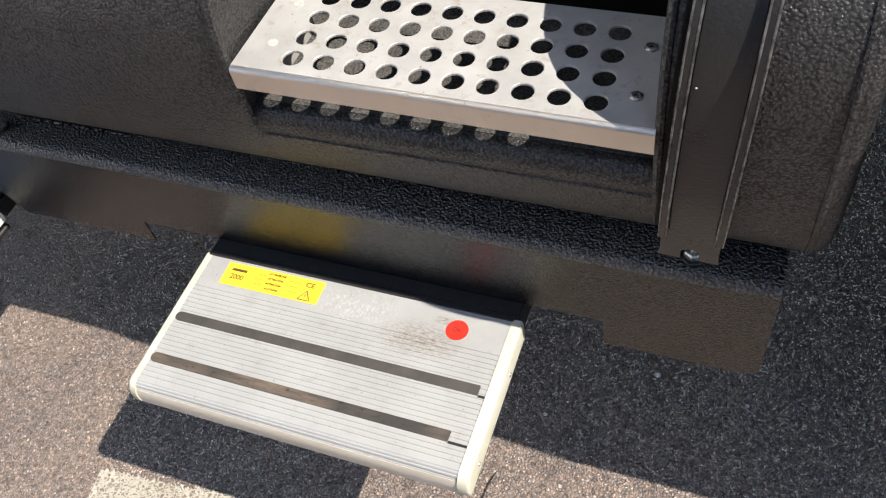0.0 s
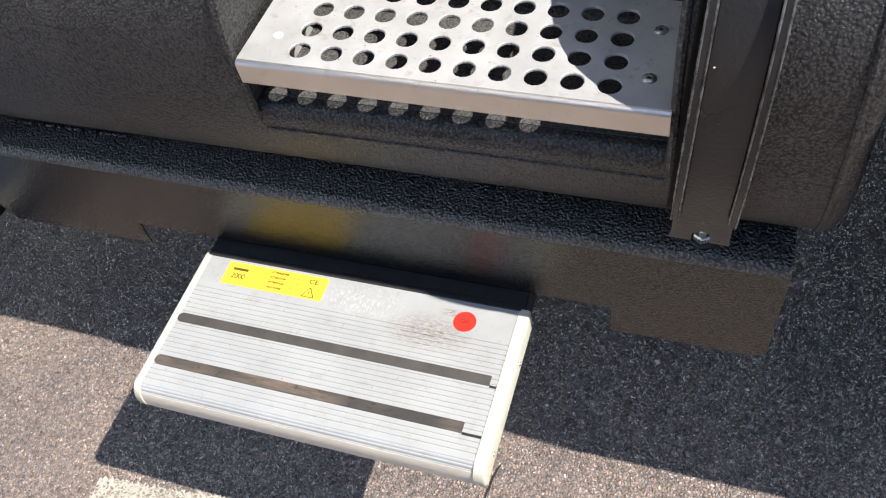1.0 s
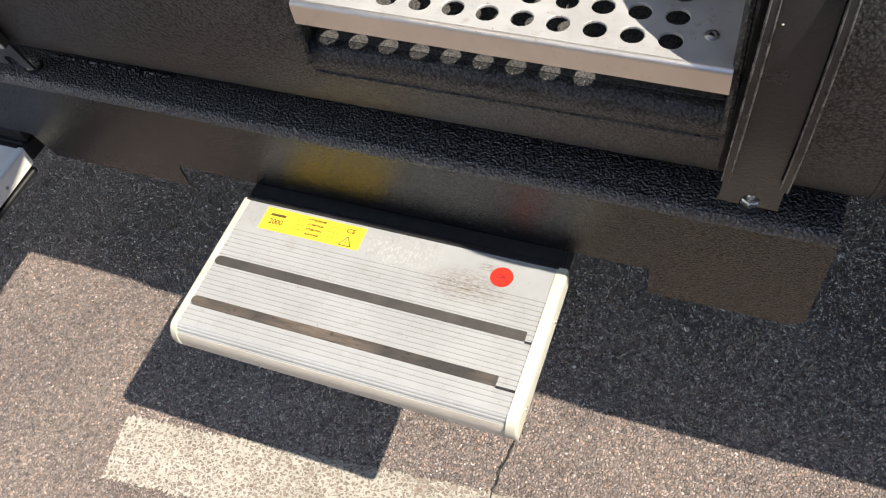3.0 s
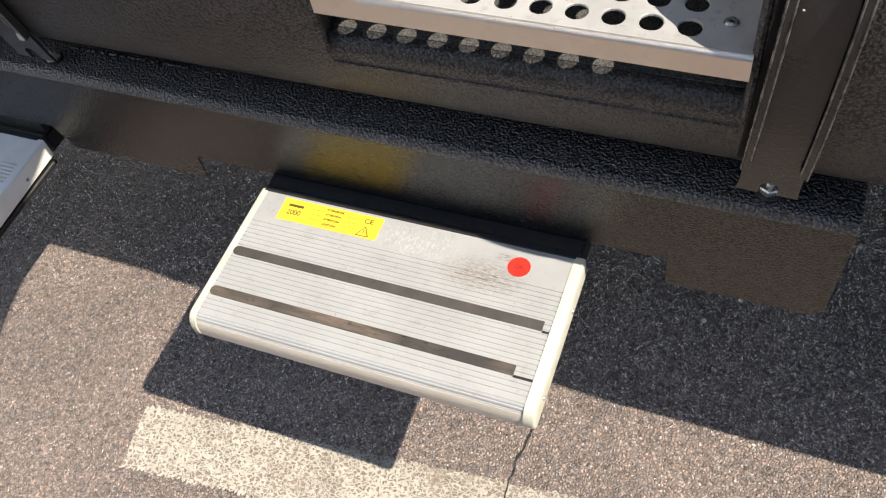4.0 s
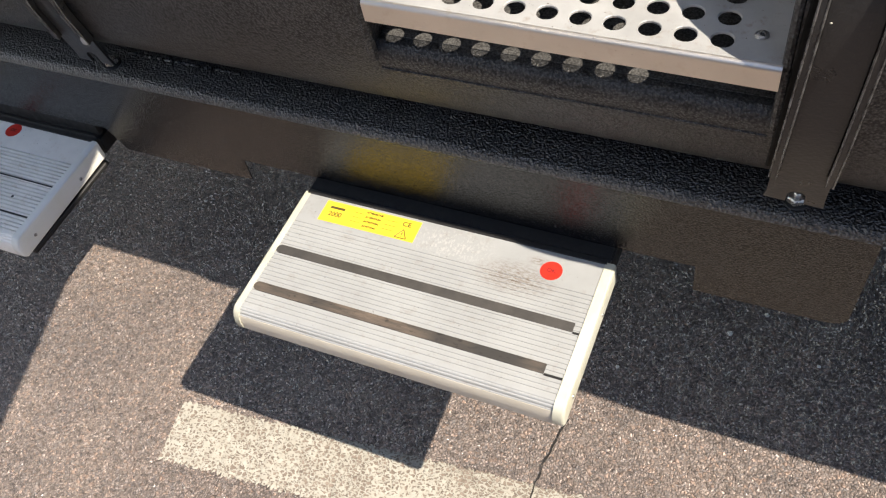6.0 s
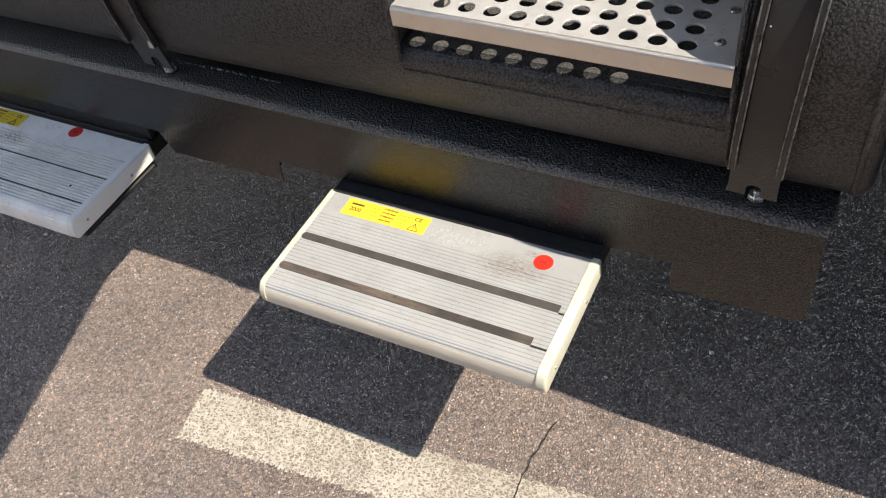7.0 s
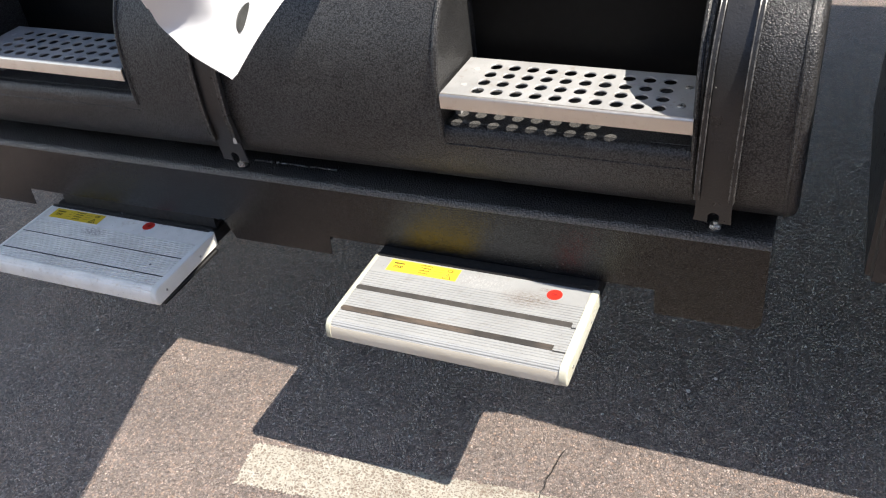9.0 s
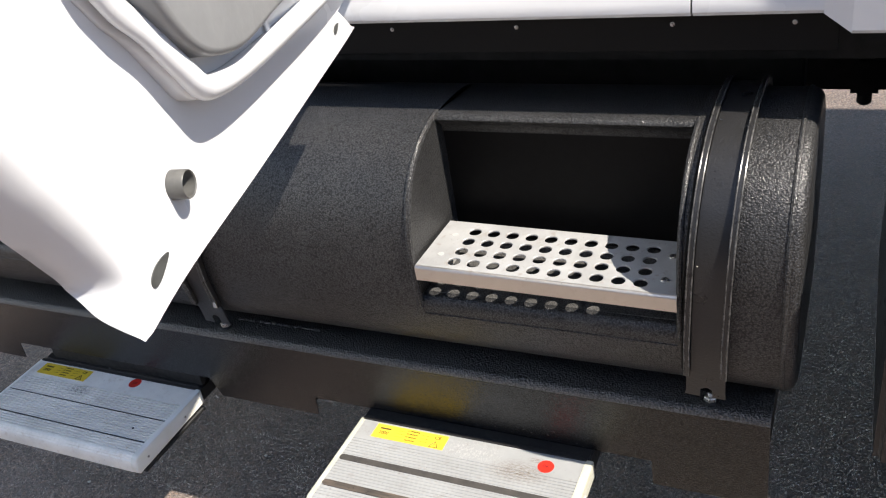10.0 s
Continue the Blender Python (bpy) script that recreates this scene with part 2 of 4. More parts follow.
ALU_TREAD = metal_material("ribbed_aluminium", (0.395, 0.403, 0.403), 0.42, 0.25, 0.11, (0.3, 6, 1), [(-0.325, 0.595, 0.44, 0.075), (-0.30, 0.632, 0.44, 0.02)], [(-0.435, 0.623, 0.441, 0.085)])
# paler copy of the tread metal, brightening the far step in its shade
ALU_LIFTED = metal_material("lifted_ribbed_aluminium", (0.93, 0.90, 0.84), 0.5, 0.0, 0.15, (0.3, 6, 1), [(-1.47, 0.60, 0.409, 0.05)])
ALU_RIVET = worn_material("pale_aluminium", (0.520, 0.522, 0.518), (0.420, 0.418, 0.405), 0.4, 150, 0.0002, 0.2)
# beige that stands in for sunlight bounced off the ground
ALU_BOUNCE = worn_material("bounce_aluminium", (0.56, 0.53, 0.47), (0.46, 0.42, 0.35), 0.5, 30, 0.0002, 0.0, (0.25, 1, 1))
# plate metal copied warmer and brighter, the ground's reflection tinted into it
ALU_LIP = metal_material("ground_tinted_aluminium", (0.741, 0.693, 0.632), 0.36, 1.0, 0.06, (0.4, 6, 6))
DULL_STEEL = worn_material("dull_steel", (0.74, 0.71, 0.65), (0.46, 0.42, 0.37), 0.30, 160, 0.0003, 0.85)
ZINC = worn_material("zinc_steel", (0.55, 0.54, 0.52), (0.40, 0.38, 0.35), 0.32, 120, 0.0002, 0.9)
GLINT_BLACK = worn_material("edge_glint_black", (0.02, 0.02, 0.02), (0.13, 0.127, 0.124), 0.24, 60, 0.0002)
# cap plastic lifted the same way for the step standing in shade
CAP_LIFTED = worn_material("lifted_plastic", (0.82, 0.81, 0.77), (0.76, 0.75, 0.66), 0.42, 18)
CAP_WHITE = worn_material("cream_plastic", (0.515, 0.517, 0.448), (0.468, 0.457, 0.351), 0.42, 22)
GRIP = worn_material("grey_rubber", (0.034, 0.032, 0.030), (0.058, 0.053, 0.048), 0.7, 26, 0.0014)
GRIP_WORN = scuffed_rubber_material()
RUBBER = worn_material("black_rubber", (0.010, 0.010, 0.011), (0.016, 0.016, 0.016), 0.55, 40)
SCUFFED_BLACK = scuffed_black_material()
SEALANT_GLINT = worn_material("sealant_glint", (0.02, 0.02, 0.02), (0.20, 0.195, 0.19), 0.14, 70, 0.0008)
UNDERBODY = worn_material("underbody_black", (0.005, 0.005, 0.005), (0.009, 0.009, 0.009), 0.85, 12, 0.001)
CAR_WHITE = worn_material("white_car_paint", (0.70, 0.71, 0.73), (0.67, 0.68, 0.70), 0.22, 3, 0.00005)
TRIM_GREY = worn_material("grey_trim_plastic", (0.235, 0.24, 0.245), (0.21, 0.215, 0.22), 0.5, 20, 0.0003)
SLEEVE_GREY = worn_material("dark_grey_plastic", (0.105, 0.105, 0.10), (0.07, 0.07, 0.068), 0.4, 40, 0.0002)
PLUG_GREY = worn_material("plug_grey", (0.075, 0.078, 0.075), (0.045, 0.046, 0.045), 0.5, 60, 0.0004)
YELLOW = worn_material("yellow_label", (0.80, 0.565, 0.035), (0.75, 0.53, 0.03), 0.45, 30, 0.0001)
RED = worn_material("red_sticker", (0.608, 0.0218, 0.0109), (0.53, 0.0234, 0.0125), 0.45, 60, 0.0001)
INK = worn_material("printing_ink", (0.07, 0.05, 0.01), (0.12, 0.09, 0.015), 0.6, 90, 0.0)
INK_RED = worn_material("printing_ink_dark_red", (0.16, 0.01, 0.008), (0.22, 0.012, 0.01), 0.6, 90, 0.0)
CRACK = worn_material("crack_filling", (0.010, 0.009, 0.008), (0.022, 0.019, 0.016), 0.9, 150, 0.001)
BLOCKER_GREY = worn_material("blocker_wall_grey", (0.16, 0.165, 0.175), (0.13, 0.135, 0.145), 0.9, 2, 0.002)
# blue tint set so the sun bounced off this added wall turns neutral
REFLECTOR_BLUE = worn_material("reflector_wall_blue", (0.64, 0.73, 0.83), (0.59, 0.68, 0.78), 0.9, 2, 0.002)
CHIP = worn_material("pale_stone_chip", (0.80, 0.77, 0.72), (0.62, 0.58, 0.54), 0.7, 200, 0.001)
# darker and duller than the liner, so the recess wall reads dark
RECESS_BLACK = worn_material("dull_black", (0.004, 0.004, 0.004), (0.006, 0.006, 0.006), 0.5, 60, 0.0002)
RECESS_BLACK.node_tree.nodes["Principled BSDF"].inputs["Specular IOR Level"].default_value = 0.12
STRIP_BLACK, _, strip_b = material("matt_black_strip", (0.006, 0.006, 0.006), 0.6, 0.0, 0.15)
SHADING_GLASS, _, glass_b = material("shading_glass", (0.02, 0.025, 0.025), 0.05)
glass_b.inputs["Transmission Weight"].default_value = 0.6


# ---- mesh helpers ----
def empty(name, at=(0, 0, 0)):
    e = new(name)
    e.location = at
    e.empty_display_size = 0.05
    return e


def world_pose(ob):
    m = ob.matrix_parent_inverse @ ob.matrix_basis
    return world_pose(ob.parent) @ m if ob.parent is not None else ob.matrix_basis.copy()


def part(name, bm, mat, parent=None, label="", smooth=35, recalc=True):
    """One mesh object; vertices are in the world's metres, and the parent stays unmoved."""
    if recalc:
        bmesh.ops.recalc_face_normals(bm, faces=bm.faces)
    me = bpy.data.meshes.new(name)
    bm.to_mesh(me)
    bm.free()
    me.materials.append(mat)
    if smooth:
        me.shade_smooth()
        me.set_sharp_from_angle(angle=radians(smooth))
    ob = new(name, me)
    if parent is not None:
        ob.parent = parent
        ob.matrix_parent_inverse = world_pose(parent).inverted()
    if label:
        ob["label"] = label
    return ob


def box(bm, x0, x1, y0, y1, z0, z1, bevel=0.0, seg=2):
    r = bmesh.ops.create_cube(bm, size=1)
    vs = r["verts"]
    for v in vs:
        v.co = Vector(((x0 + x1) / 2 + v.co.x * (x1 - x0), (y0 + y1) / 2 + v.co.y * (y1 - y0), (z0 + z1) / 2 + v.co.z * (z1 - z0)))
    if bevel:
        es = list({e for v in vs for e in v.link_edges})
        bmesh.ops.bevel(bm, geom=es, offset=bevel, segments=seg, affect="EDGES")
    return bm


def boxed(*a, **k):
    return box(bmesh.new(), *a, **k)


def extrude_x(bm, profile, x0, x1, closed=True, caps=True, steps=1):
    """Sweep a (y, z) profile along x."""
    rings = []
    for i in range(steps + 1):
        x = x0 + (x1 - x0) * i / steps
        rings.append([bm.verts.new((x, y, z)) for y, z in profile])
    n = len(profile)
    for a, b in zip(rings, rings[1:]):
        for i in range(n if closed else n - 1):
            j = (i + 1) % n
            bm.faces.new((a[i], a[j], b[j], b[i]))
    if caps and closed:
        bm.faces.new(rings[0])
        bm.faces.new(rings[-1][::-1])
    return bm


def tube(bm, pts, r, n=8):
    """A round bead along points."""
    pts = [Vector(p) for p in pts]
    rings = []
    for i, p in enumerate(pts):
        d = (pts[min(i + 1, len(pts) - 1)] - pts[max(i - 1, 0)]).normalized()
        side = d.cross(Vector((1, 0, 0)))
        if side.length < 1e-3:
            side = d.cross(Vector((0, 1, 0)))
        side.normalize()
        up = d.cross(side)
        rings.append([bm.verts.new(p + r * (math.cos(2 * math.pi * k / n) * side + math.sin(2 * math.pi * k / n) * up)) for k in range(n)])
    for a, b in zip(rings, rings[1:]):
        for k in range(n):
            bm.faces.new((a[k], a[(k + 1) % n], b[(k + 1) % n], b[k]))
    bm.faces.new(rings[0])
    bm.faces.new(rings[-1][::-1])
    return bm


def disc_stack(bm, at, rings, n=24, axis="z", turn=0.0):
    """A turned shape: (radius, height) rings on an axis."""
    loops = []
    for r, h in rings:
        loop = []
        for k in range(n):
            c, s = r * math.cos(2 * math.pi * k / n + turn), r * math.sin(2 * math.pi * k / n + turn)
            p = {"z": (c, s, h), "y": (c, -h, s), "x": (h, c, s)}[axis]
            loop.append(bm.verts.new(Vector(at) + Vector(p)))
        loops.append(loop)
    for a, b in zip(loops, loops[1:]):
        for k in range(n):
            bm.faces.new((a[k], a[(k + 1) % n], b[(k + 1) % n], b[k]))
    bm.faces.new(loops[0][::-1])
    bm.faces.new(loops[-1])
    return bm


def inset(outline, d):
    """Shrink a counter-clockwise outline by d."""
    out, n = [], len(outline)
    for i in range(n):
        p0, p, p1 = (Vector(outline[j % n]) for j in (i - 1, i, i + 1))
        a, b = (p - p0).normalized(), (p1 - p).normalized()
        na, nb = Vector((-a.y, a.x)), Vector((-b.y, b.x))
        m = (na + nb)
        m = m / max(0.35, m.length_squared / 2)
        out.append(p + m * d)
    return out


def slab(bm, outline, place, w0, w1, soft=0.0, seg=3):
    """A plate with an outline in (u, v), between depths w0 and w1, its outer rim rounded by soft."""
    levels = [(0.0, w0)]
    if soft:
        for k in range(seg + 1):
            a = math.pi / 2 * k / seg
            levels.append((soft * (1 - math.cos(a)), w1 - soft * (1 - math.sin(a)) if w1 > w0 else w1 + soft * (1 - math.sin(a))))
    else:
        levels.append((0.0, w1))
    loops = [[bm.verts.new(place(p[0], p[1], w)) for p in (inset(outline, d) if d else [Vector(q) for q in outline])] for d, w in levels]
    n = len(outline)
    for a, b in zip(loops, loops[1:]):
        for i in range(n):
            bm.faces.new((a[i], a[(i + 1) % n], b[(i + 1) % n], b[i]))
    bm.faces.new(loops[0][::-1])
    bm.faces.new(loops[-1])
    return bm


def smooth_line(pts, n=6):
    """Catmull-Rom through (u, v) points."""
    out = []
    P = [Vector(p) for p in pts]
    for i in range(len(P) - 1):
        a, b, c, d = P[max(i - 1, 0)], P[i], P[i + 1], P[min(i + 2, len(P) - 1)]
        for k in range(n):
            t = k / n
            out.append(tuple(0.5 * ((2 * b) + (c - a) * t + (2 * a - 5 * b + 4 * c - d) * t * t + (3 * b - a - 3 * c + d) * t ** 3)))
    out.append(tuple(P[-1]))
    return out


def lettering(text, size, m, mat, parent, name="lettering", stretch=1.0):
    """Flat writing turned into a mesh."""
    cu = bpy.data.curves.new(name, "FONT")
    cu.body, cu.size, cu.extrude, cu.align_x, cu.align_y, cu.offset = text, size, 0.0001, "CENTER", "CENTER", 0.00025
    tmp = bpy.data.objects.new(name, cu)
    scene.collection.objects.link(tmp)
    me = bpy.data.meshes.new_from_object(tmp.evaluated_get(bpy.context.evaluated_depsgraph_get()))
    bpy.data.objects.remove(tmp)
    me.transform(m @ Matrix.Diagonal((stretch, 1, 1, 1)))
    me.materials.clear()
    me.materials.append(mat)
    ob = new(name, me)
    ob.parent = parent
    ob.matrix_parent_inverse = world_pose(parent).inverted()
    return ob


# ---- ground ----
def ground():
    bm = bmesh.new()
    xs = [-400, -40, -6, -2.5, -0.9, 0.7, 2.5, 6, 40, 400]
    ys = [-400, -40, -6, -1.5, 0.0, 1.2, 2.5, 6, 40, 400]
    g = [[bm.verts.new((x, y, 0)) for x in xs] for y in ys]
    for a, b in zip(g, g[1:]):
        for i in range(len(xs) - 1):
            bm.faces.new((a[i], a[i + 1], b[i + 1], b[i]))
    return tagged(part("ground", bm, ASPHALT), "worn brown-grey asphalt with exposed stone chippings", "asphalt", kind="structure")


ground_ob = ground()


def painted_line():
    """A worn painted bar with ragged edges."""
    rnd = random.Random(4)
    a, b = Vector((-0.975, 0.409)), Vector((1.9, 0.680))
    c = Vector((0.0, -0.119))
    n = 1000
    bm = bmesh.new()
    rows = []
    for i in range(n + 1):
        p = a.lerp(b, i / n)
        j0, j1 = rnd.uniform(-0.004, 0.0035), rnd.uniform(-0.0045, 0.0045)
        q = p + c + Vector((0.016, 0)) * (1 - i / n)
        rows.append([bm.verts.new((p.x, p.y + j0, 0.0015)), bm.verts.new((p.x, p.y + j0 - 0.006, 0.0032)), bm.verts.new((q.x, q.y + j1 + 0.006, 0.0032)), bm.verts.new((q.x, q.y + j1, 0.0015))])
    for r, s in zip(rows, rows[1:]):
        for k in range(3):
            bm.faces.new((r[k], r[k + 1], s[k + 1], s[k]))
    return tagged(part("painted_line", bm, ROAD_PAINT), "worn cream white painted road marking on asphalt", "road marking", kind="structure")


painted_line()


def ground_crack():
    """A thin wandering crack."""
    rnd = random.Random(7)
    bm = bmesh.new()
    rows = []
    x = -0.262
    for i in range(90):
        y = 0.61 - i * 0.012
        x += rnd.uniform(-0.0040, 0.0033)
        w = rnd.uniform(0.0006, 0.0022)
        rows.append([bm.verts.new((x - w, y, 0.0036)), bm.verts.new((x + w, y + rnd.uniform(-0.002, 0.002), 0.0036))])
    for r, s in zip(rows, rows[1:]):
        bm.faces.new((r[0], r[1], s[1], s[0]))
    return tagged(part("ground_crack", bm, CRACK), "thin dark crack running through the asphalt", "crack", kind="structure")


ground_crack()

# ---- tank ----
CY, CZ, RY, RZ = 0.893, 0.832, 0.2425, 0.232
POW_UP, POW_LOW = 2.5, 3.2


def hull(a, grow=0.0):
    """The tank's rounded outline at angle a (degrees; 0 is the front, 90 the top)."""
    c, s = math.cos(radians(a)), math.sin(radians(a))
    e = 2 / (POW_UP if s > 0 else POW_LOW)
    y = CY - (RY + grow) * math.copysign(abs(c) ** e, c)
    z = CZ + (RZ + grow) * math.copysign(abs(s) ** e, s)
    return y, z


def hull_at_y(y, grow=0.0):
    k = 1 - (abs(y - CY) / (RY + grow)) ** POW_UP
    return CZ + (RZ + grow) * max(k, 0) ** (1 / POW_UP)


def hull_angle_for_z(z):
    lo, hi = -90.0, 0.0
    for _ in range(40):
        mid = (lo + hi) / 2
        lo, hi = (mid, hi) if hull(mid)[1] < z else (lo, mid)
    return lo


BACK_Y, FLOOR_Z, LIP_Z = 0.850, 0.779, 0.757
LIP_A = hull_angle_for_z(LIP_Z)
RIM_Y = 0.838


def recess_path():
    """From the front lip over the floor to the back wall's top."""
    y0, z0 = hull(LIP_A)
    pts = [(y0, z0)]
    for k in range(1, 7):
        a = math.pi / 2 * k / 6
        pts.append((y0 + 0.014 * (1 - math.cos(a)), z0 + (FLOOR_Z - z0) * math.sin(a)))
    for k in range(0, 5):
        a = math.pi / 2 * k / 4
        pts.append((BACK_Y - 0.02 + 0.02 * math.sin(a), FLOOR_Z + 0.02 * (1 - math.cos(a))))
    pts += [(BACK_Y - 0.001, 0.9), (BACK_Y - 0.002, 1.020), (BACK_Y - 0.008, 1.036), (0.830, 1.0455), (0.824, 1.0485), (0.8215, 1.053), (0.8235, 1.0575), (0.829, 1.0602), (RIM_Y, hull_at_y(RIM_Y))]
    return pts


RECESSES = [(-1.715, -1.235), (-0.497, -0.034)]
TANK_X0, TANK_X1, DOME = -2.15, 0.143, 0.019


def side_tank():
    thing = empty("side_tank", (-1.0, CY, 0.60))
    full = [hull(a) for a in range(-180, 180, 5)]
    low = [hull(LIP_A - k * (LIP_A + 180) / 24) for k in range(25)]  # from the lip down and round to the back
    rear = [hull(180 - k * 5) for k in range(1, 14)]
    top_y = RIM_Y
    rear = [p for p in rear if p[0] > top_y + 0.004]
    cut = recess_path()
    k0 = next(i for i, p in enumerate(cut) if p[1] > FLOOR_Z + 0.019 and p[0] > 0.8)
    k1 = next(i for i, p in enumerate(cut) if p[1] > 1.015 and p[0] > 0.8)
    notch = low[::-1] + cut[1:] + rear[::-1]
    bm = bmesh.new()
    xs = [TANK_X0] + [x for r in RECESSES for x in r] + [TANK_X1 - DOME]
    for i in range(0, len(xs), 2):
        extrude_x(bm, full, xs[i], xs[i + 1], caps=False, steps=3)
    for x0, x1 in RECESSES:
        extrude_x(bm, notch, x0, x1, caps=False, steps=2)
        part("recess_floor", boxed(x0 + 0.004, x1 - 0.004, hull(LIP_A)[0] + 0.02, BACK_Y - 0.022, FLOOR_Z - 0.002, FLOOR_Z + 0.0012), DUSTY_LINER, thing, "dusty black recess floor")
        # back wall gets a darker black than the shell around it
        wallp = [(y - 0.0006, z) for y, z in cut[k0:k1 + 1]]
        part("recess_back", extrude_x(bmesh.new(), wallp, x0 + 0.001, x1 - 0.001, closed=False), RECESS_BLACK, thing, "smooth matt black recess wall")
        arc = [hull(LIP_A + (90 - LIP_A) * k / 40) for k in range(41)]
        arc = [p for p in arc if not (p[0] > top_y and p[1] > CZ)]
        wall = arc + cut[::-1][:-1]
        for x in (x0, x1):
            bm.faces.new([bm.verts.new((x, y, z)) for y, z in wall])
    # rounded end cap
    last = None
    for k in range(8):
        a = math.pi / 2 * k / 7
        ring = [bm.verts.new((TANK_X1 - DOME + DOME * math.sin(a), *hull(g, -DOME * (1 - math.cos(a))))) for g in range(-180, 180, 5)]
        if last:
            for i in range(len(ring)):
                bm.faces.new((last[i], last[(i + 1) % len(ring)], ring[(i + 1) % len(ring)], ring[i]))
        last = ring
    bm.faces.new(last)
    bm.faces.new([bm.verts.new((TANK_X0, *hull(g))) for g in range(-180, 180, 5)])
    bmesh.ops.remove_doubles(bm, verts=bm.verts, dist=0.0002)
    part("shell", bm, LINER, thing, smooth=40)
    for x0, x1 in RECESSES:
        for x, r in ((x0 - 0.002, 0.0065), (x1 + 0.001, 0.0050)):
            pts = [(x, *hull(LIP_A + (84 - LIP_A) * k / 30, -0.001)) for k in range(31)]
            part("edge_bead", tube(bmesh.new(), [p for p in pts if p[1] < RIM_Y or p[2] < CZ], r), LINER, thing)
    pts = [(TANK_X1 - DOME - 0.002, *hull(a, -0.0015)) for a in range(-88, 130, 4)]
    part("end_seam", tube(bmesh.new(), pts, 0.0045), LINER, thing)
    for x0, x1 in RECESSES:
        y, z = hull(hull_angle_for_z(0.742))
        part("lip_seam", tube(bmesh.new(), [(x0 + 0.004, y + 0.0006, z), (x1 - 0.004, y + 0.0006, z)], 0.0022, 6), LINER, thing)
    rnd = random.Random(3)
    # three short lengths, mottled pale to paint the sealant's glints
    for a, n in ((-1.015, 10), (-0.958, 17), (-0.868, 14)):
        pts = [(a + i * 0.005, 0.727 + rnd.uniform(-0.001, 0.001), 0.6) for i in range(n)]
        part("sealing_bead", tube(bmesh.new(), pts, 0.0026, 8), SEALANT_GLINT, thing, "glossy sealant bead with glints painted pale")
    return tagged(thing, "black pebble-coated side tank with step recesses, lying on a rail", "tank")


side_tank()


def support_rail():
    """Black sheet rail under the tank: rounded top edge, notched front apron."""
    thing = empty("support_rail", (-1.0, 0.76, 0.40))
    x0, x1 = -2.5, 0.109
    front = lambda z: 0.670 + (0.584 - z) * 0.08
    legs = [(x1, 0.40), (-0.094, 0.382), (-0.094, 0.446), (-0.827, 0.448), (-0.834, 0.394), (-1.100, 0.394), (-1.118, 0.448), (-1.745, 0.448), (-1.755, 0.394), (x0, 0.394)]
    out = [(x0, 0.584), (x1, 0.584)]
    r = 0.024
    for k in range(6):
        a = math.pi / 2 * k / 5
        out.append((x1 - r + r * math.cos(a), 0.382 + r - r * math.sin(a)))
    out += legs[1:]
    bm = bmesh.new()
    f = [bm.verts.new((x, front(z), z)) for x, z in out]
    b = [bm.verts.new((x, front(z) + 0.0025, z)) for x, z in out]
    bm.faces.new(f)
    bm.faces.new(b[::-1])
    for i in range(len(out)):
        j = (i + 1) % len(out)
        bm.faces.new((f[i], f[j], b[j], b[i]))
    part("apron", bm, RAIL_BLACK, thing, smooth=0)
    prof = [(0.670, 0.5842)]
    for k in range(0, 7):
        a = math.pi / 2 * k / 6
        prof.append((0.684 - 0.014 * math.cos(a), 0.584 + 0.013 * math.sin(a)))
    prof += [(1.02, 0.597), (1.02, 0.590), (0.684, 0.590), (0.678, 0.5842)]
    part("top_flange", extrude_x(bmesh.new(), prof, x0, x1), RAIL_TOP, thing)
    for a, b2 in ((-0.09, 0.10), (-1.09, -0.842)):
        part("web", boxed(a, b2, 0.70, 1.0, 0.42, 0.588), UNDERBODY, thing)
    return tagged(thing, "black textured steel rail with notched lower edge", "rail")


support_rail()


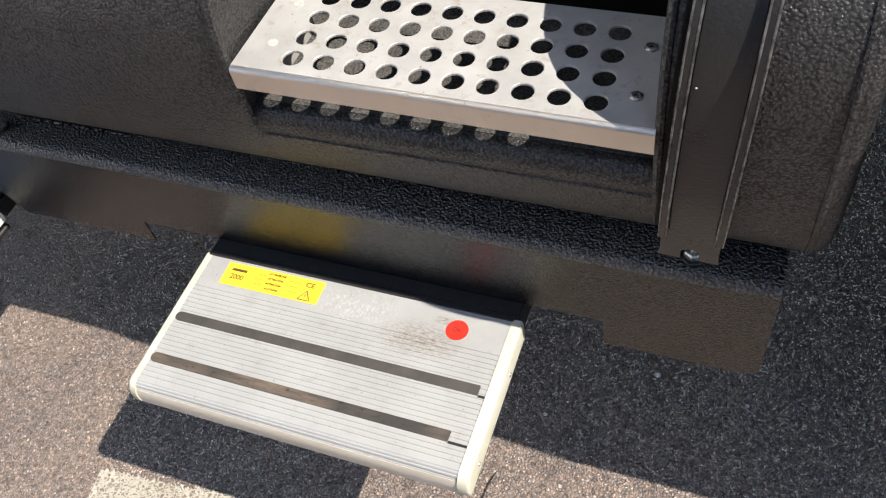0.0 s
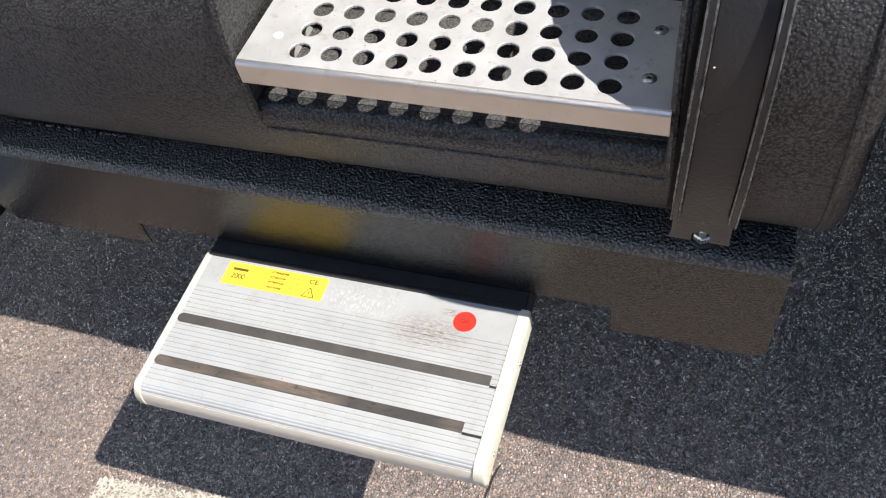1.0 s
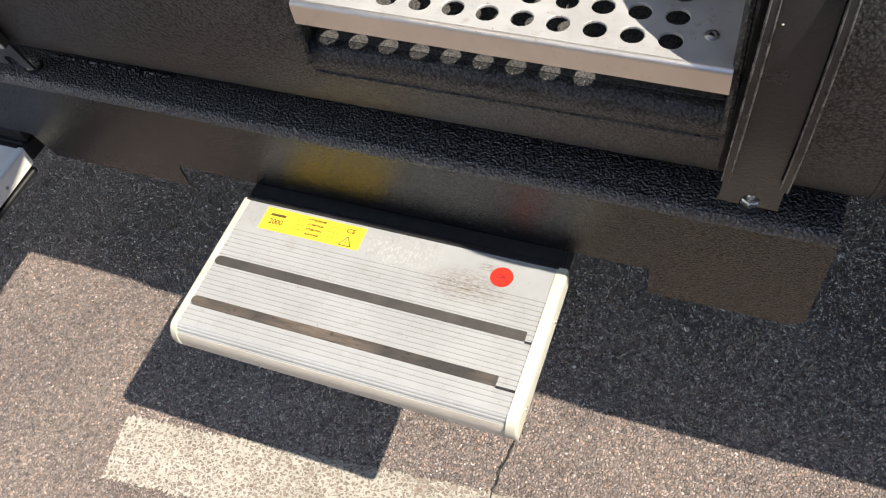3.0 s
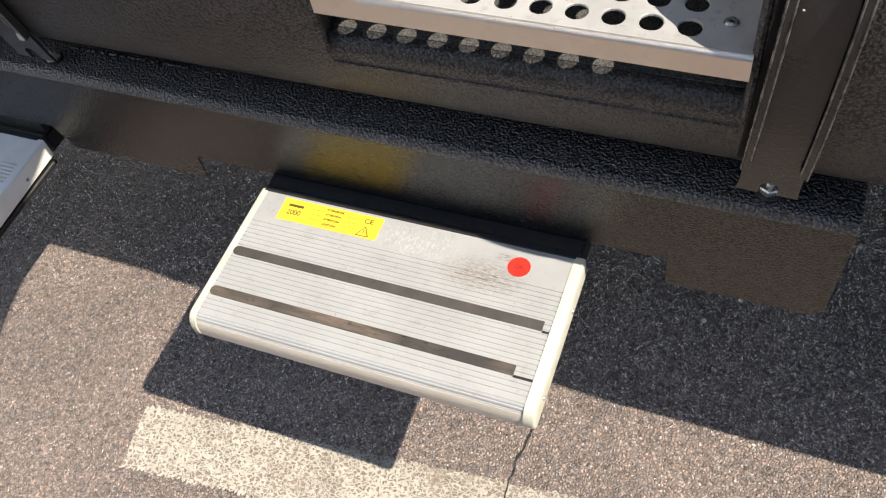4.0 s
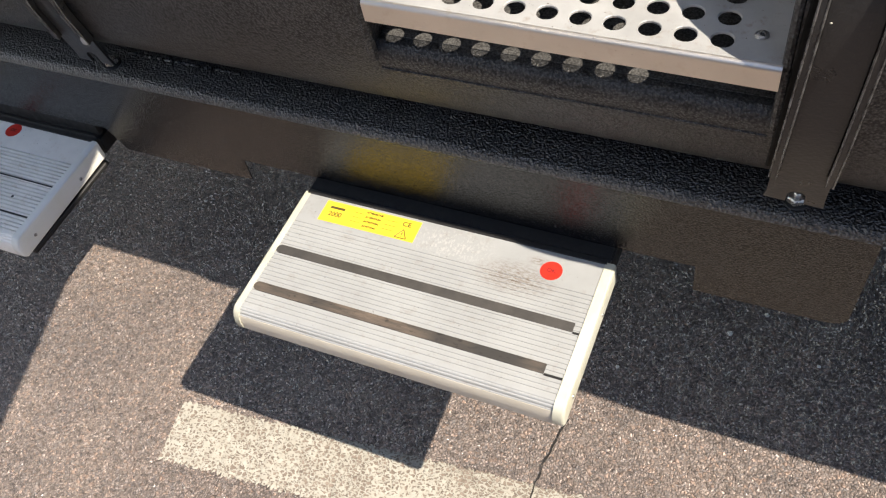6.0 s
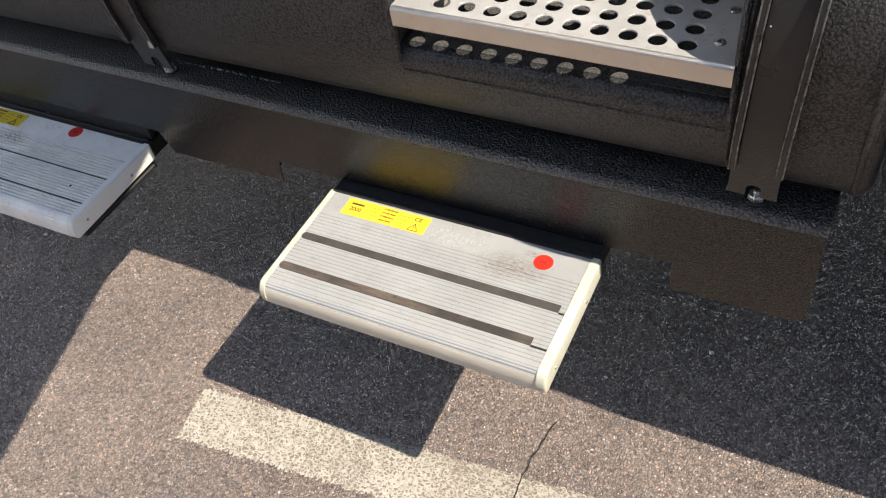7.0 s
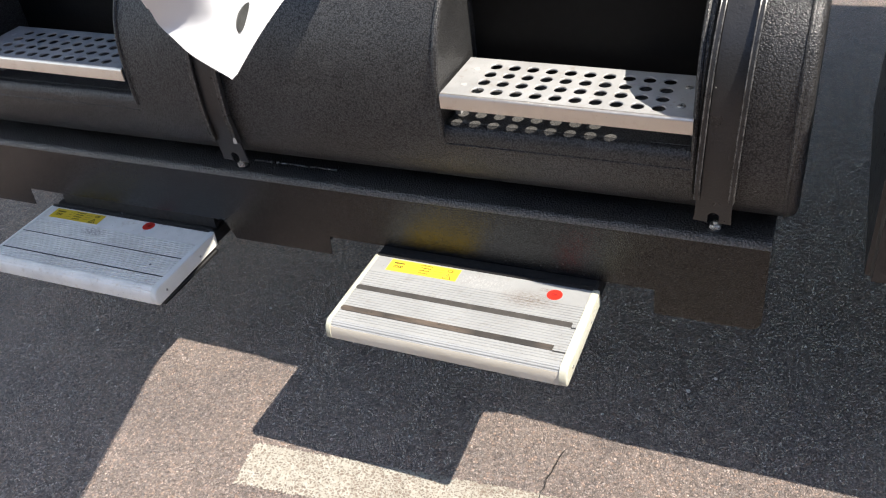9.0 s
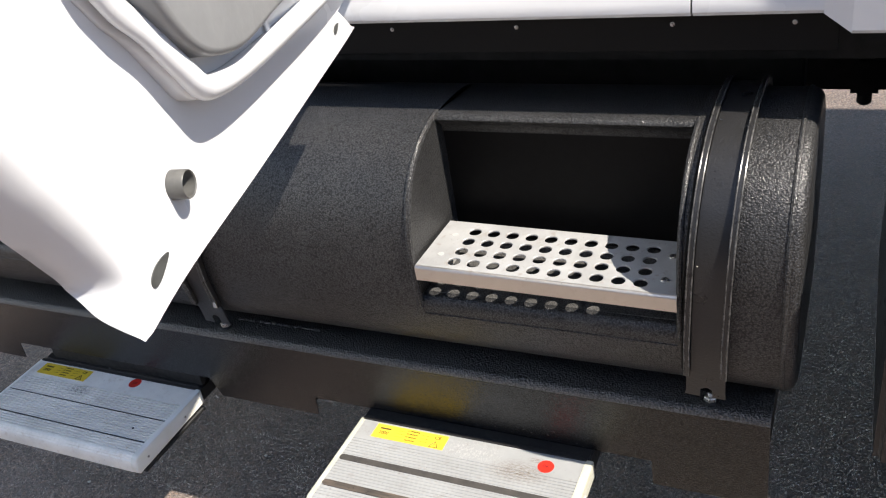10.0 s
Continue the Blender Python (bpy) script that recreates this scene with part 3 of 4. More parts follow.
def tank_strap(x, lean, stud):
    """Channel strap bent round the tank, with a slotted foot bolted on the rail."""
    thing = empty("tank_strap", (x, 0.70, 0.60))
    path = [hull(a, 0.0045) for a in range(150, -60, -4)]
    line = [p for p in path if p[1] > 0.735 or p[0] > 0.9]
    ye, ze = line[-1]
    low = (0.6715, 0.632)
    slope = (low[0] - ye) / (ze - low[1])
    line += [(ye + slope * (ze - z), z) for z in (0.72, 0.705, 0.69)]

    def ribbon(xa, xb, lift, thick):
        bm = bmesh.new()
        rings = []
        for i, (y, z) in enumerate(line):
            p, q = line[max(i - 1, 0)], line[min(i + 1, len(line) - 1)]
            d = Vector((q[0] - p[0], q[1] - p[1])).normalized()
            n = Vector((d.y, -d.x))
            o = Vector((y, z))
            lo, hi = o + n * lift, o + n * (lift + thick)
            c = 0.0018
            rings.append([bm.verts.new((xa, lo.x, lo.y)), bm.verts.new((xa, *(hi - n * c))), bm.verts.new((xa + c, hi.x, hi.y)), bm.verts.new((xb - c, hi.x, hi.y)), bm.verts.new((xb, *(hi - n * c))), bm.verts.new((xb, lo.x, lo.y))])
        for a, b in zip(rings, rings[1:]):
            for k in range(6):
                bm.faces.new((a[k], a[(k + 1) % 6], b[(k + 1) % 6], b[k]))
        bm.faces.new(rings[0])
        bm.faces.new(rings[-1][::-1])
        return bm

    part("band", ribbon(x - 0.0252, x + 0.0252, 0.0, 0.004), BLACK_PAINT, thing)
    # matt black strip added so the gap left of the strap reads shaded
    part("gap_strip", ribbon(x - 0.0400, x + 0.0300, -0.004, 0.0032), RECESS_BLACK, thing, "matt black strip filling the gap beside the strap")
    part("flange", ribbon(x - 0.0333, x - 0.0250, 0.0, 0.0125), BLACK_PAINT, thing)
    part("flange", ribbon(x + 0.0250, x + 0.0333, 0.0, 0.0125), BLACK_PAINT, thing)
    # paler glossy beads that paint highlights along the flange edges
    for ex in (x - 0.0329, x - 0.0254, x + 0.0254, x + 0.0329):
        pts = []
        for i, (y, z) in enumerate(line):
            p, q = line[max(i - 1, 0)], line[min(i + 1, len(line) - 1)]
            d = Vector((q[0] - p[0], q[1] - p[1])).normalized()
            pts.append((ex, y + d.y * 0.0119, z - d.x * 0.0119))
        part("edge_glint", tube(bmesh.new(), pts, 0.0013, 8), GLINT_BLACK, thing)
    # foot plate with an arched slot
    out = [(-0.031, 0.698), (-0.031, 0.645), (-0.0333, 0.633), (-0.0085, 0.631)]
    for k in range(9):
        a = math.pi * k / 8
        out.append((0.0015 - 0.0100 * math.cos(a), 0.646 + 0.0085 * math.sin(a)))
    out += [(0.0115, 0.631), (0.0333, 0.630), (0.032, 0.645), (0.031, 0.698)]
    tilt = lambda u, v, w: (x + u, ye - 0.0035 + slope * (ze - v) + w, v)
    part("foot", slab(bmesh.new(), out, tilt, 0.004, 0.0), BLACK_PAINT, thing, smooth=30)
    if x < -0.5:
        ym = ye + slope * (ze - 0.70) - 0.0129
        # small pale plate at the lower end of the far strap's flange
        part("pale_end", boxed(x + 0.0245, x + 0.0332, ym - 0.0006, ym + 0.004, 0.690, 0.712, 0.0005, 1), ALU_RIVET, thing, "small pale flange end")
    sx = x + stud
    bolt = part("stud", disc_stack(bmesh.new(), (sx, 0.700, 0.597), [(0.0048, 0.0), (0.0048, 0.0150), (0.0036, 0.0165)], 14), DULL_STEEL, thing, "dull steel threaded stud")
    part("washer", disc_stack(bmesh.new(), (sx, 0.700, 0.5972), [(0.0150, 0.0), (0.0150, 0.0014), (0.0142, 0.0020)], 28), BLACK_PAINT, bolt)
    part("nut", disc_stack(bmesh.new(), (sx, 0.700, 0.5993), [(0.0108, 0.0), (0.0118, 0.001), (0.0118, 0.0070), (0.0098, 0.0086)], 6, "z", 0.45), DULL_STEEL, bolt, smooth=20)
    part("paint_chip", disc_stack(bmesh.new(), (x - 0.019, 0.6415, 0.907), [(0.0012, 0.0), (0.0008, 0.0006)], 8, "y"), CAP_WHITE, thing) if x > -0.5 else None
    for ob in thing.children:  # the strap leans a little along the tank
        if ob.name.split(".")[0] != "stud":
            for v in ob.data.vertices:
                v.co.x += (v.co.z - 0.70) * lean
    return tagged(thing, "black channel strap over the tank, bolted to the rail", "strap", "tank straps")


tank_strap(0.0065, 0.04, 0.001)
tank_strap(-1.018, 0.02, -0.014)


# ---- perforated treads in the recesses ----
def perforated_tread(x0):
    """Aluminium plate with four rows of ten punched holes and folded lips."""
    thing = empty("perforated_step", (x0 + 0.227, 0.73, FLOOR_Z))
    px, py, r = 0.0365, 0.0342, 0.0117
    hx, hy = px / 2, py / 2
    cx, cy = x0 + 0.0645, 0.6715
    top = 0.849
    bm = bmesh.new()

    def grid_face(a, b, c, d):
        bm.faces.new([bm.verts.new((x, y, top)) for x, y in ((a, c), (b, c), (b, d), (a, d))])

    sq = [(1, -1), (1, -.5), (1, 0), (1, .5), (1, 1), (.5, 1), (0, 1), (-.5, 1), (-1, 1), (-1, .5), (-1, 0), (-1, -.5), (-1, -1), (-.5, -1), (0, -1), (.5, -1)]
    for i in range(10):
        for j in range(4):
            x, y = cx + i * px, cy + j * py
            outer = [bm.verts.new((x + u * hx, y + v * hy, top)) for u, v in sq]
            rim, bore = [], []
            for u, v in sq:
                d = Vector((u, v)).normalized()
                rim.append(bm.verts.new((x + d.x * (r + 0.0008), y + d.y * (r + 0.0008), top)))
                bore.append((bm.verts.new((x + d.x * r, y + d.y * r, top - 0.0008)), bm.verts.new((x + d.x * r, y + d.y * r, top - 0.003))))
            for k in range(16):
                m = (k + 1) % 16
                bm.faces.new((outer[k], outer[m], rim[m], rim[k]))
                bm.faces.new((rim[k], rim[m], bore[m][0], bore[k][0]))
                bm.faces.new((bore[k][0], bore[m][0], bore[m][1], bore[k][1]))
    xa, xb, ya, yb = cx - hx, cx + 9 * px + hx, cy - hy, cy + 3 * py + hy
    x1 = x0 + 0.455
    grid_face(x0, xa, ya, yb)
    grid_face(xb, x1, ya, yb)
    grid_face(x0, x1, yb, 0.806)
    yf = ya - 0.0065
    grid_face(x0, x1, yf, ya)
    bmesh.ops.remove_doubles(bm, verts=bm.verts, dist=0.0002)
    for f in bm.faces:
        f.normal_update()
        if f.normal.z < -0.5:
            f.normal_flip()
    part("plate", bm, ALU_PLATE, thing, smooth=0, recalc=False)
    prof = [(yf, top)]
    for k in range(1, 7):
        a = math.pi / 2 * k / 6
        prof.append((yf - 0.006 * math.sin(a), top - 0.006 * (1 - math.cos(a))))
    prof += [(yf - 0.0054, 0.820), (yf - 0.0024, 0.8195), (yf - 0.003, top - 0.006), (yf, top - 0.003)]
    part("front_lip", extrude_x(bmesh.new(), prof, x0, x1), ALU_LIP, thing)
    part("support", boxed(x0 + 0.001, x0 + 0.012, ya + 0.05, 0.80, FLOOR_Z + 0.0012, top - 0.004), ALU_PLATE, thing)
    part("support", boxed(x1 - 0.012, x1 - 0.001, ya + 0.05, 0.80, FLOOR_Z + 0.0012, top - 0.004), ALU_PLATE, thing)
    for sy in (0.690, 0.758):
        part("rivet", disc_stack(bmesh.new(), (x0 + 0.031, sy, top), [(0.0062, 0.0), (0.0060, 0.0006), (0.0030, 0.0009), (0.0016, 0.0004)], 20), ALU_RIVET, thing, "pale flush rivet")
    for sy in (0.686, 0.757):
        s = part("screw", disc_stack(bmesh.new(), (x0 + 0.428, sy, top), [(0.0072, 0.0), (0.0067, 0.0016), (0.0046, 0.0028), (0.0030, 0.0029), (0.0027, 0.0014)], 18), ZINC, thing)
        part("socket", disc_stack(bmesh.new(), (x0 + 0.428, sy, top + 0.0013), [(0.0026, 0.0), (0.0026, 0.0002)], 6), BLACK_PAINT, s)
    for ob in thing.children_recursive:  # the plate sits a few millimetres lower at its rear end
        for v in ob.data.vertices:
            v.co.z -= (v.co.x - x0 - 0.2275) * 0.0140 * (v.co.z > FLOOR_Z + 0.01)
    return tagged(thing, "perforated aluminium step plate with round holes, screwed into the tank recess", "step", "perforated steps")


perforated_tread(-0.491)
perforated_tread(-1.695)


# ---- sliding steps ----
def sliding_step(x0, x1, top, y_back, rubber, label_x, dot_x, dot_y, label):
    """Ribbed aluminium sliding step with plastic end caps, grip strips, stickers and a black housing."""
    thing = empty("sliding_step", ((x0 + x1) / 2, 0.55, top - 0.03))
    dy = y_back - 0.668
    strips = (0.556 + dy, 0.486 + dy)
    # ribbed profile from the back to the nose
    prof = [(y_back, top)]
    y = 0.612 + dy
    prof.append((y, top))
    deep, gap = (0.0012, 0.0016) if rubber else (0.0042, 0.0024)
    while y > 0.452 + dy:
        prof += [(y - 0.0005, top - deep), (y - 0.0005 - gap, top - deep), (y - 0.0010 - gap, top), (y - 0.0074, top)]
        y -= 0.0074
    ny = y
    for k in range(1, 31):
        a = math.pi / 2 * k / 30
        dip = 0.0011 if k in (4, 5, 9, 10, 14, 15) else 0.0
        prof.append((ny - (0.016 - dip) * math.sin(a), top - (0.029 - dip) * (1 - math.cos(a)) - dip * 0.6))
    prof += [(ny - 0.0158, top - 0.0375), (ny - 0.0150, top - 0.039), (ny - 0.004, top - 0.040), (ny + 0.01, top - 0.036), (y_back, top - 0.034)]
    tread = part("tread", extrude_x(bmesh.new(), prof, x0, x1), ALU_TREAD if rubber else ALU_LIFTED, thing, smooth=25)
    # plain lip along the lower half of the nose, coloured as if lit from the ground
    arc = [(math.sin(math.pi / 2 * k / 30), 1 - math.cos(math.pi / 2 * k / 30)) for k in range(17, 31)]
    lip = [(ny - 0.0166 * p, top - 0.0285 * q) for p, q in arc] + [(ny - 0.0166, top - 0.0385), (ny - 0.0150, top - 0.0392)]
    lip += [(ny - 0.0150, top - 0.030)] + [(ny - 0.0146 * p, top - 0.0300 * q) for p, q in arc[::-1][2:]]
    part("nose_lip", extrude_x(bmesh.new(), lip, x0 + 0.0032, x1), ALU_BOUNCE if rubber else ALU_LIFTED, thing, "plain aluminium lip with warm bounce light painted in" if rubber else "plain aluminium lip", smooth=40)
    # end caps
    cap = [(y_back + 0.002, top + 0.001), (ny, top + 0.001)]
    for k in range(1, 9):
        a = math.pi / 2 * k / 8
        cap.append((ny - 0.0185 * math.sin(a), top + 0.001 - 0.027 * (1 - math.cos(a))))
    cap += [(ny - 0.0175, top - 0.036), (ny - 0.012, top - 0.0425), (ny + 0.004, top - 0.042), (y_back + 0.002, top - 0.036)]
    for side, (ca, cb) in ((-1, (x0 - 0.0085, x0 + 0.0030)), (1, (x1 + 0.0002, x1 + 0.0158))):
        bm = bmesh.new()
        place = (lambda u, v, w: (w, u, v))
        out = cap[::-1]
        area = sum(out[i][0] * out[(i + 1) % len(out)][1] - out[(i + 1) % len(out)][0] * out[i][1] for i in range(len(out)))
        if area < 0:
            out = out[::-1]
        if side > 0:
            slab(bm, out, place, ca, cb, 0.004, 4)
        else:
            slab(bm, out, place, cb, ca, 0.004, 3)
        c = part("end_cap", bm, CAP_WHITE if rubber else CAP_LIFTED, thing, "cream plastic end cap" if rubber else "plastic end cap, paler copy for the shade", smooth=50)
        if side > 0:
            for sy in (0.47 + dy, 0.60 + dy):
                part("screw", disc_stack(bmesh.new(), (cb - 0.0004, sy, top - 0.022), [(0.0035, 0.0), (0.0030, 0.0012), (0.0012, 0.0016)], 12, "x"), ZINC, c)
    for s, shorter in zip(strips, (0.0, 0.016)):
        if rubber:
            end, r = x1 - 0.010 - shorter, 0.0075
            flat = [(end - 0.001, s - r), (end, s - r + 0.001), (end, s + r - 0.001), (end - 0.001, s + r)]
            flat += [(x0 + 0.011 - r * math.sin(math.pi * k / 10), s + r * math.cos(math.pi * k / 10)) for k in range(11)]
            bm = slab(bmesh.new(), flat, lambda u, v, w: (u, v, w), top - 0.0014, top + 0.0012, 0.0006, 1)
            part("grip_strip", bm, GRIP_WORN if shorter else GRIP, thing, "scuffed brownish rubber grip strip" if shorter else "dark grey rubber grip strip")
            part("slot", boxed(x1 - 0.0098 - shorter, x1 - 0.0004, s - 0.0095, s - 0.006, top - 0.0004, top + 0.0003), RUBBER, thing)
        else:
            part("slot", boxed(x0 + 0.002, x1 - 0.0004, s - 0.0014, s + 0.0014, top - 0.0004, top + 0.0003), RUBBER, thing)
    # stickers
    z = top + 0.0005
    lx, ly, lw, lh = label_x + 0.081, 0.643 + dy, 0.162, 0.039
    lab = part("label", boxed(lx - lw / 2, lx + lw / 2, ly - lh / 2, ly + lh / 2, z - 0.0004, z), YELLOW, thing, "yellow warning label")
    at = lambda u, v: Matrix.Translation((lx + u, ly + v, z + 0.0003))
    lettering("2000", 0.0125, at(-0.058, -0.004), INK, lab, "lettering", 0.9)
    part("bar", boxed(lx - 0.071, lx - 0.046, ly + 0.006, ly + 0.0105, z, z + 0.0003), INK, lab)
    lettering("CE", 0.011, at(0.060, 0.009), INK, lab, "lettering", 1.1)
    for row in range(4):
        v = 0.0135 - row * 0.0085
        word = lettering(("ATTENZIONE", "ATTENTION", "ATTENTION", "ACHTUNG")[row], 0.0046, at(0.004, v), INK, lab)
        if row < 3:
            part("bar", boxed(lx - 0.030, lx - 0.014, ly + v - 0.0046, ly + v - 0.0040, z, z + 0.0003), INK, lab)
            part("bar", boxed(lx + 0.024, lx + 0.044, ly + v - 0.0046, ly + v - 0.0040, z, z + 0.0003), INK, lab)
    tri = [(0.0495, -0.0165), (0.0685, -0.0165), (0.059, -0.0005)]
    bm = bmesh.new()
    for p, q in zip(tri, tri[1:] + tri[:1]):
        tube(bm, [(lx + p[0], ly + p[1], z), (lx + q[0], ly + q[1], z)], 0.0008, 6)
    tube(bm, [(lx + 0.059, ly - 0.006, z), (lx + 0.059, ly - 0.0115, z)], 0.0008, 6)
    tube(bm, [(lx + 0.059, ly - 0.013, z), (lx + 0.059, ly - 0.0138, z)], 0.0008, 6)
    part("warning_triangle", bm, INK, lab)
    dot = part("round_sticker", disc_stack(bmesh.new(), (dot_x, dot_y, z - 0.0004), [(0.0158, 0.0), (0.0158, 0.0005)], 40), RED, thing, "round red sticker")
    lettering("OK", 0.009, Matrix.Translation((dot_x, dot_y, z + 0.0004)), INK_RED, dot, "lettering")
    part("housing", boxed(x0 - 0.002, x1 + 0.008, y_back + 0.0045, 1.05, top - 0.045, top + 0.0035, 0.003 if rubber else 0.009, 3), RUBBER if rubber else SCUFFED_BLACK, thing, "black housing" if rubber else "scuffed black housing")
    if top < 0.43:
        # flat dark disc on the tread
        part("dark_spot", disc_stack(bmesh.new(), (-1.230, 0.522, top - 0.0005), [(0.0028, 0.0), (0.0026, 0.0007)], 10), RUBBER, thing, "small dark spot")
        part("under_tray", boxed(x0 + 0.01, x1 + 0.013, ny + 0.004, y_back, top - 0.056, top - 0.046, 0.002, 1), RUBBER, thing, "black under tray")
    # black plate added to darken the gap under the rail and stop sunlight
    part("gap_plate", boxed(x0 + 0.03 if top < 0.43 else x0, x1 + 0.01, 0.689, 0.70, top + 0.002, 0.4515), RUBBER, thing)
    for hx in (x0 + 0.05, x1 - 0.05):
        part("hanger", boxed(hx - 0.02, hx + 0.02, 0.86, 0.90, top + 0.003, 0.594), UNDERBODY, thing)
    part("wiper", boxed(x0 - 0.001, x1 + 0.002, y_back - 0.0012, y_back + 0.0058, top - 0.001, top + 0.0028), RUBBER, thing)
    return tagged(thing, label, "sliding step", "sliding steps")


sliding_step(-0.690, -0.211, 0.441, 0.654, True, -0.652, -0.279, 0.621, "ribbed aluminium sliding step with two rubber grip strips, fully extended")
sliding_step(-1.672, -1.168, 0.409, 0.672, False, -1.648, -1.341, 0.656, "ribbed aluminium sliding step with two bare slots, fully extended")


# ---- cab, door, chassis ----
def cab_sill():
    """White rocker panel with a riveted black strip below it."""
    thing = empty("cab_body", (0.5, 2.0, 1.2))
    prof = [(0.862, 1.224), (0.846, 1.2245), (0.842, 1.230), (0.842, 1.246), (0.850, 1.260), (0.856, 1.285), (0.856, 1.375), (0.90, 1.385), (0.90, 1.224)]
    part("rocker_panel", extrude_x(bmesh.new(), prof, -0.735, -0.048), CAR_WHITE, thing)
    part("rear_panel", extrude_x(bmesh.new(), prof[:7] + [(0.856, 2.9), (0.90, 2.9), (0.90, 1.224)], -0.045, 0.138), CAR_WHITE, thing)
    drop = [(0.84, 1.196), (0.836, 1.201), (0.836, 2.9), (0.90, 2.9), (0.90, 1.196)]
    part("corner_panel", extrude_x(bmesh.new(), drop, 0.176, 0.9), CAR_WHITE, thing)
    bm = bmesh.new()
    quad = [(0.138, 0.842, 1.225), (0.176, 0.836, 1.198), (0.176, 0.836, 2.9), (0.138, 0.842, 2.9)]
    f = [bm.verts.new(p) for p in quad]
    b = [bm.verts.new((p[0], 0.90, p[2])) for p in quad]
    bm.faces.new(f)
    bm.faces.new(b[::-1])
    for i in range(4):
        bm.faces.new((f[i], f[(i + 1) % 4], b[(i + 1) % 4], b[i]))
    part("corner_fillet", bm, CAR_WHITE, thing, smooth=0)
    strip = part("sill_strip", boxed(-2.4, 0.16, 0.862, 0.868, 1.163, 1.2235, 0.001, 1), STRIP_BLACK, thing, "black riveted sill strip")
    for x in (-0.573, -0.337, -0.079, 0.099):
        part("rivet", disc_stack(bmesh.new(), (x, 0.862, 1.207), [(0.0037, 0.0), (0.0034, 0.0012), (0.0021, 0.0017), (0.0014, 0.0009)], 14, "y"), ZINC, strip)
    part("floor_pan", boxed(-2.4, 6.0, 1.0, 3.26, 1.10, 1.20), UNDERBODY, thing)
    part("front_wing", boxed(-2.4, -0.74, 0.86, 0.92, 1.24, 2.0, 0.02), CAR_WHITE, thing)
    part("far_side", boxed(-2.4, 6.0, 3.22, 3.28, 1.2, 3.0), CAR_WHITE, thing)
    part("cargo_side", boxed(0.92, 6.0, 0.862, 0.92, 1.21, 3.1), CAR_WHITE, thing)
    part("roof", boxed(-1.2, 6.0, 0.90, 3.28, 3.0, 3.06, 0.02), CAR_WHITE, thing)
    part("bulkhead", boxed(0.2, 0.24, 0.92, 3.2, 1.2, 3.0), TRIM_GREY, thing)
    part("front_end", boxed(-2.4, -2.3, 0.92, 3.22, 1.2, 2.0), CAR_WHITE, thing)
    return tagged(thing, "white truck cab body above the black tank", "truck cab")


truck = cab_sill()


def chassis(thing):
    part("chassis_rail", boxed(-2.4, 0.10, 1.16, 1.24, 0.62, 1.105, 0.006), UNDERBODY, thing)
    part("chassis_rail", boxed(-2.4, 6.0, 2.40, 2.50, 0.482, 1.105, 0.006), UNDERBODY, thing)
    part("bracket", boxed(0.17, 0.25, 2.34, 2.398, 0.468, 0.62, 0.02), UNDERBODY, thing)
    part("hanger", disc_stack(bmesh.new(), (0.212, 2.37, 0.448), [(0.012, 0.0), (0.022, 0.008), (0.022, 0.05)], 16), UNDERBODY, thing)
    # unseen panels added to keep light off the ground under the truck
    part("shade_panel", boxed(-2.7, 0.04, 1.10, 1.115, 0.20, 0.62), UNDERBODY, thing)
    part("shade_panel", boxed(0.33, 6.0, 1.34, 1.355, 0.20, 0.70), UNDERBODY, thing)
    part("cross_member", boxed(-2.38, -2.28, 1.25, 2.39, 0.7, 1.1), UNDERBODY, thing)


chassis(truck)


def side_locker():
    thing = empty("side_locker", (1.5, 0.9, 0.57))
    part("body", boxed(0.262, 3.2, 0.645, 1.30, 0.560, 1.04, 0.012, 3), BLACK_PAINT, thing)
    part("lid_seam", tube(bmesh.new(), [(0.295, 0.6445, 0.60), (0.295, 0.6445, 1.01)], 0.002, 6), LINER, thing)
    return tagged(thing, "black textured box under the truck beside the tank", "side box")


side_locker()

# door: u runs from the free lower corner to the hinge, w is depth towards the inside of the door
D0 = Vector((-0.395, 0.0, 0.0))
DU = Vector((-0.239, 1.0, 0.0)).normalized()
DW = Vector((DU.y, -DU.x, 0.0))


def on_door(u, v, w):
    return D0 + DU * u + DW * w + Vector((0, 0, v))


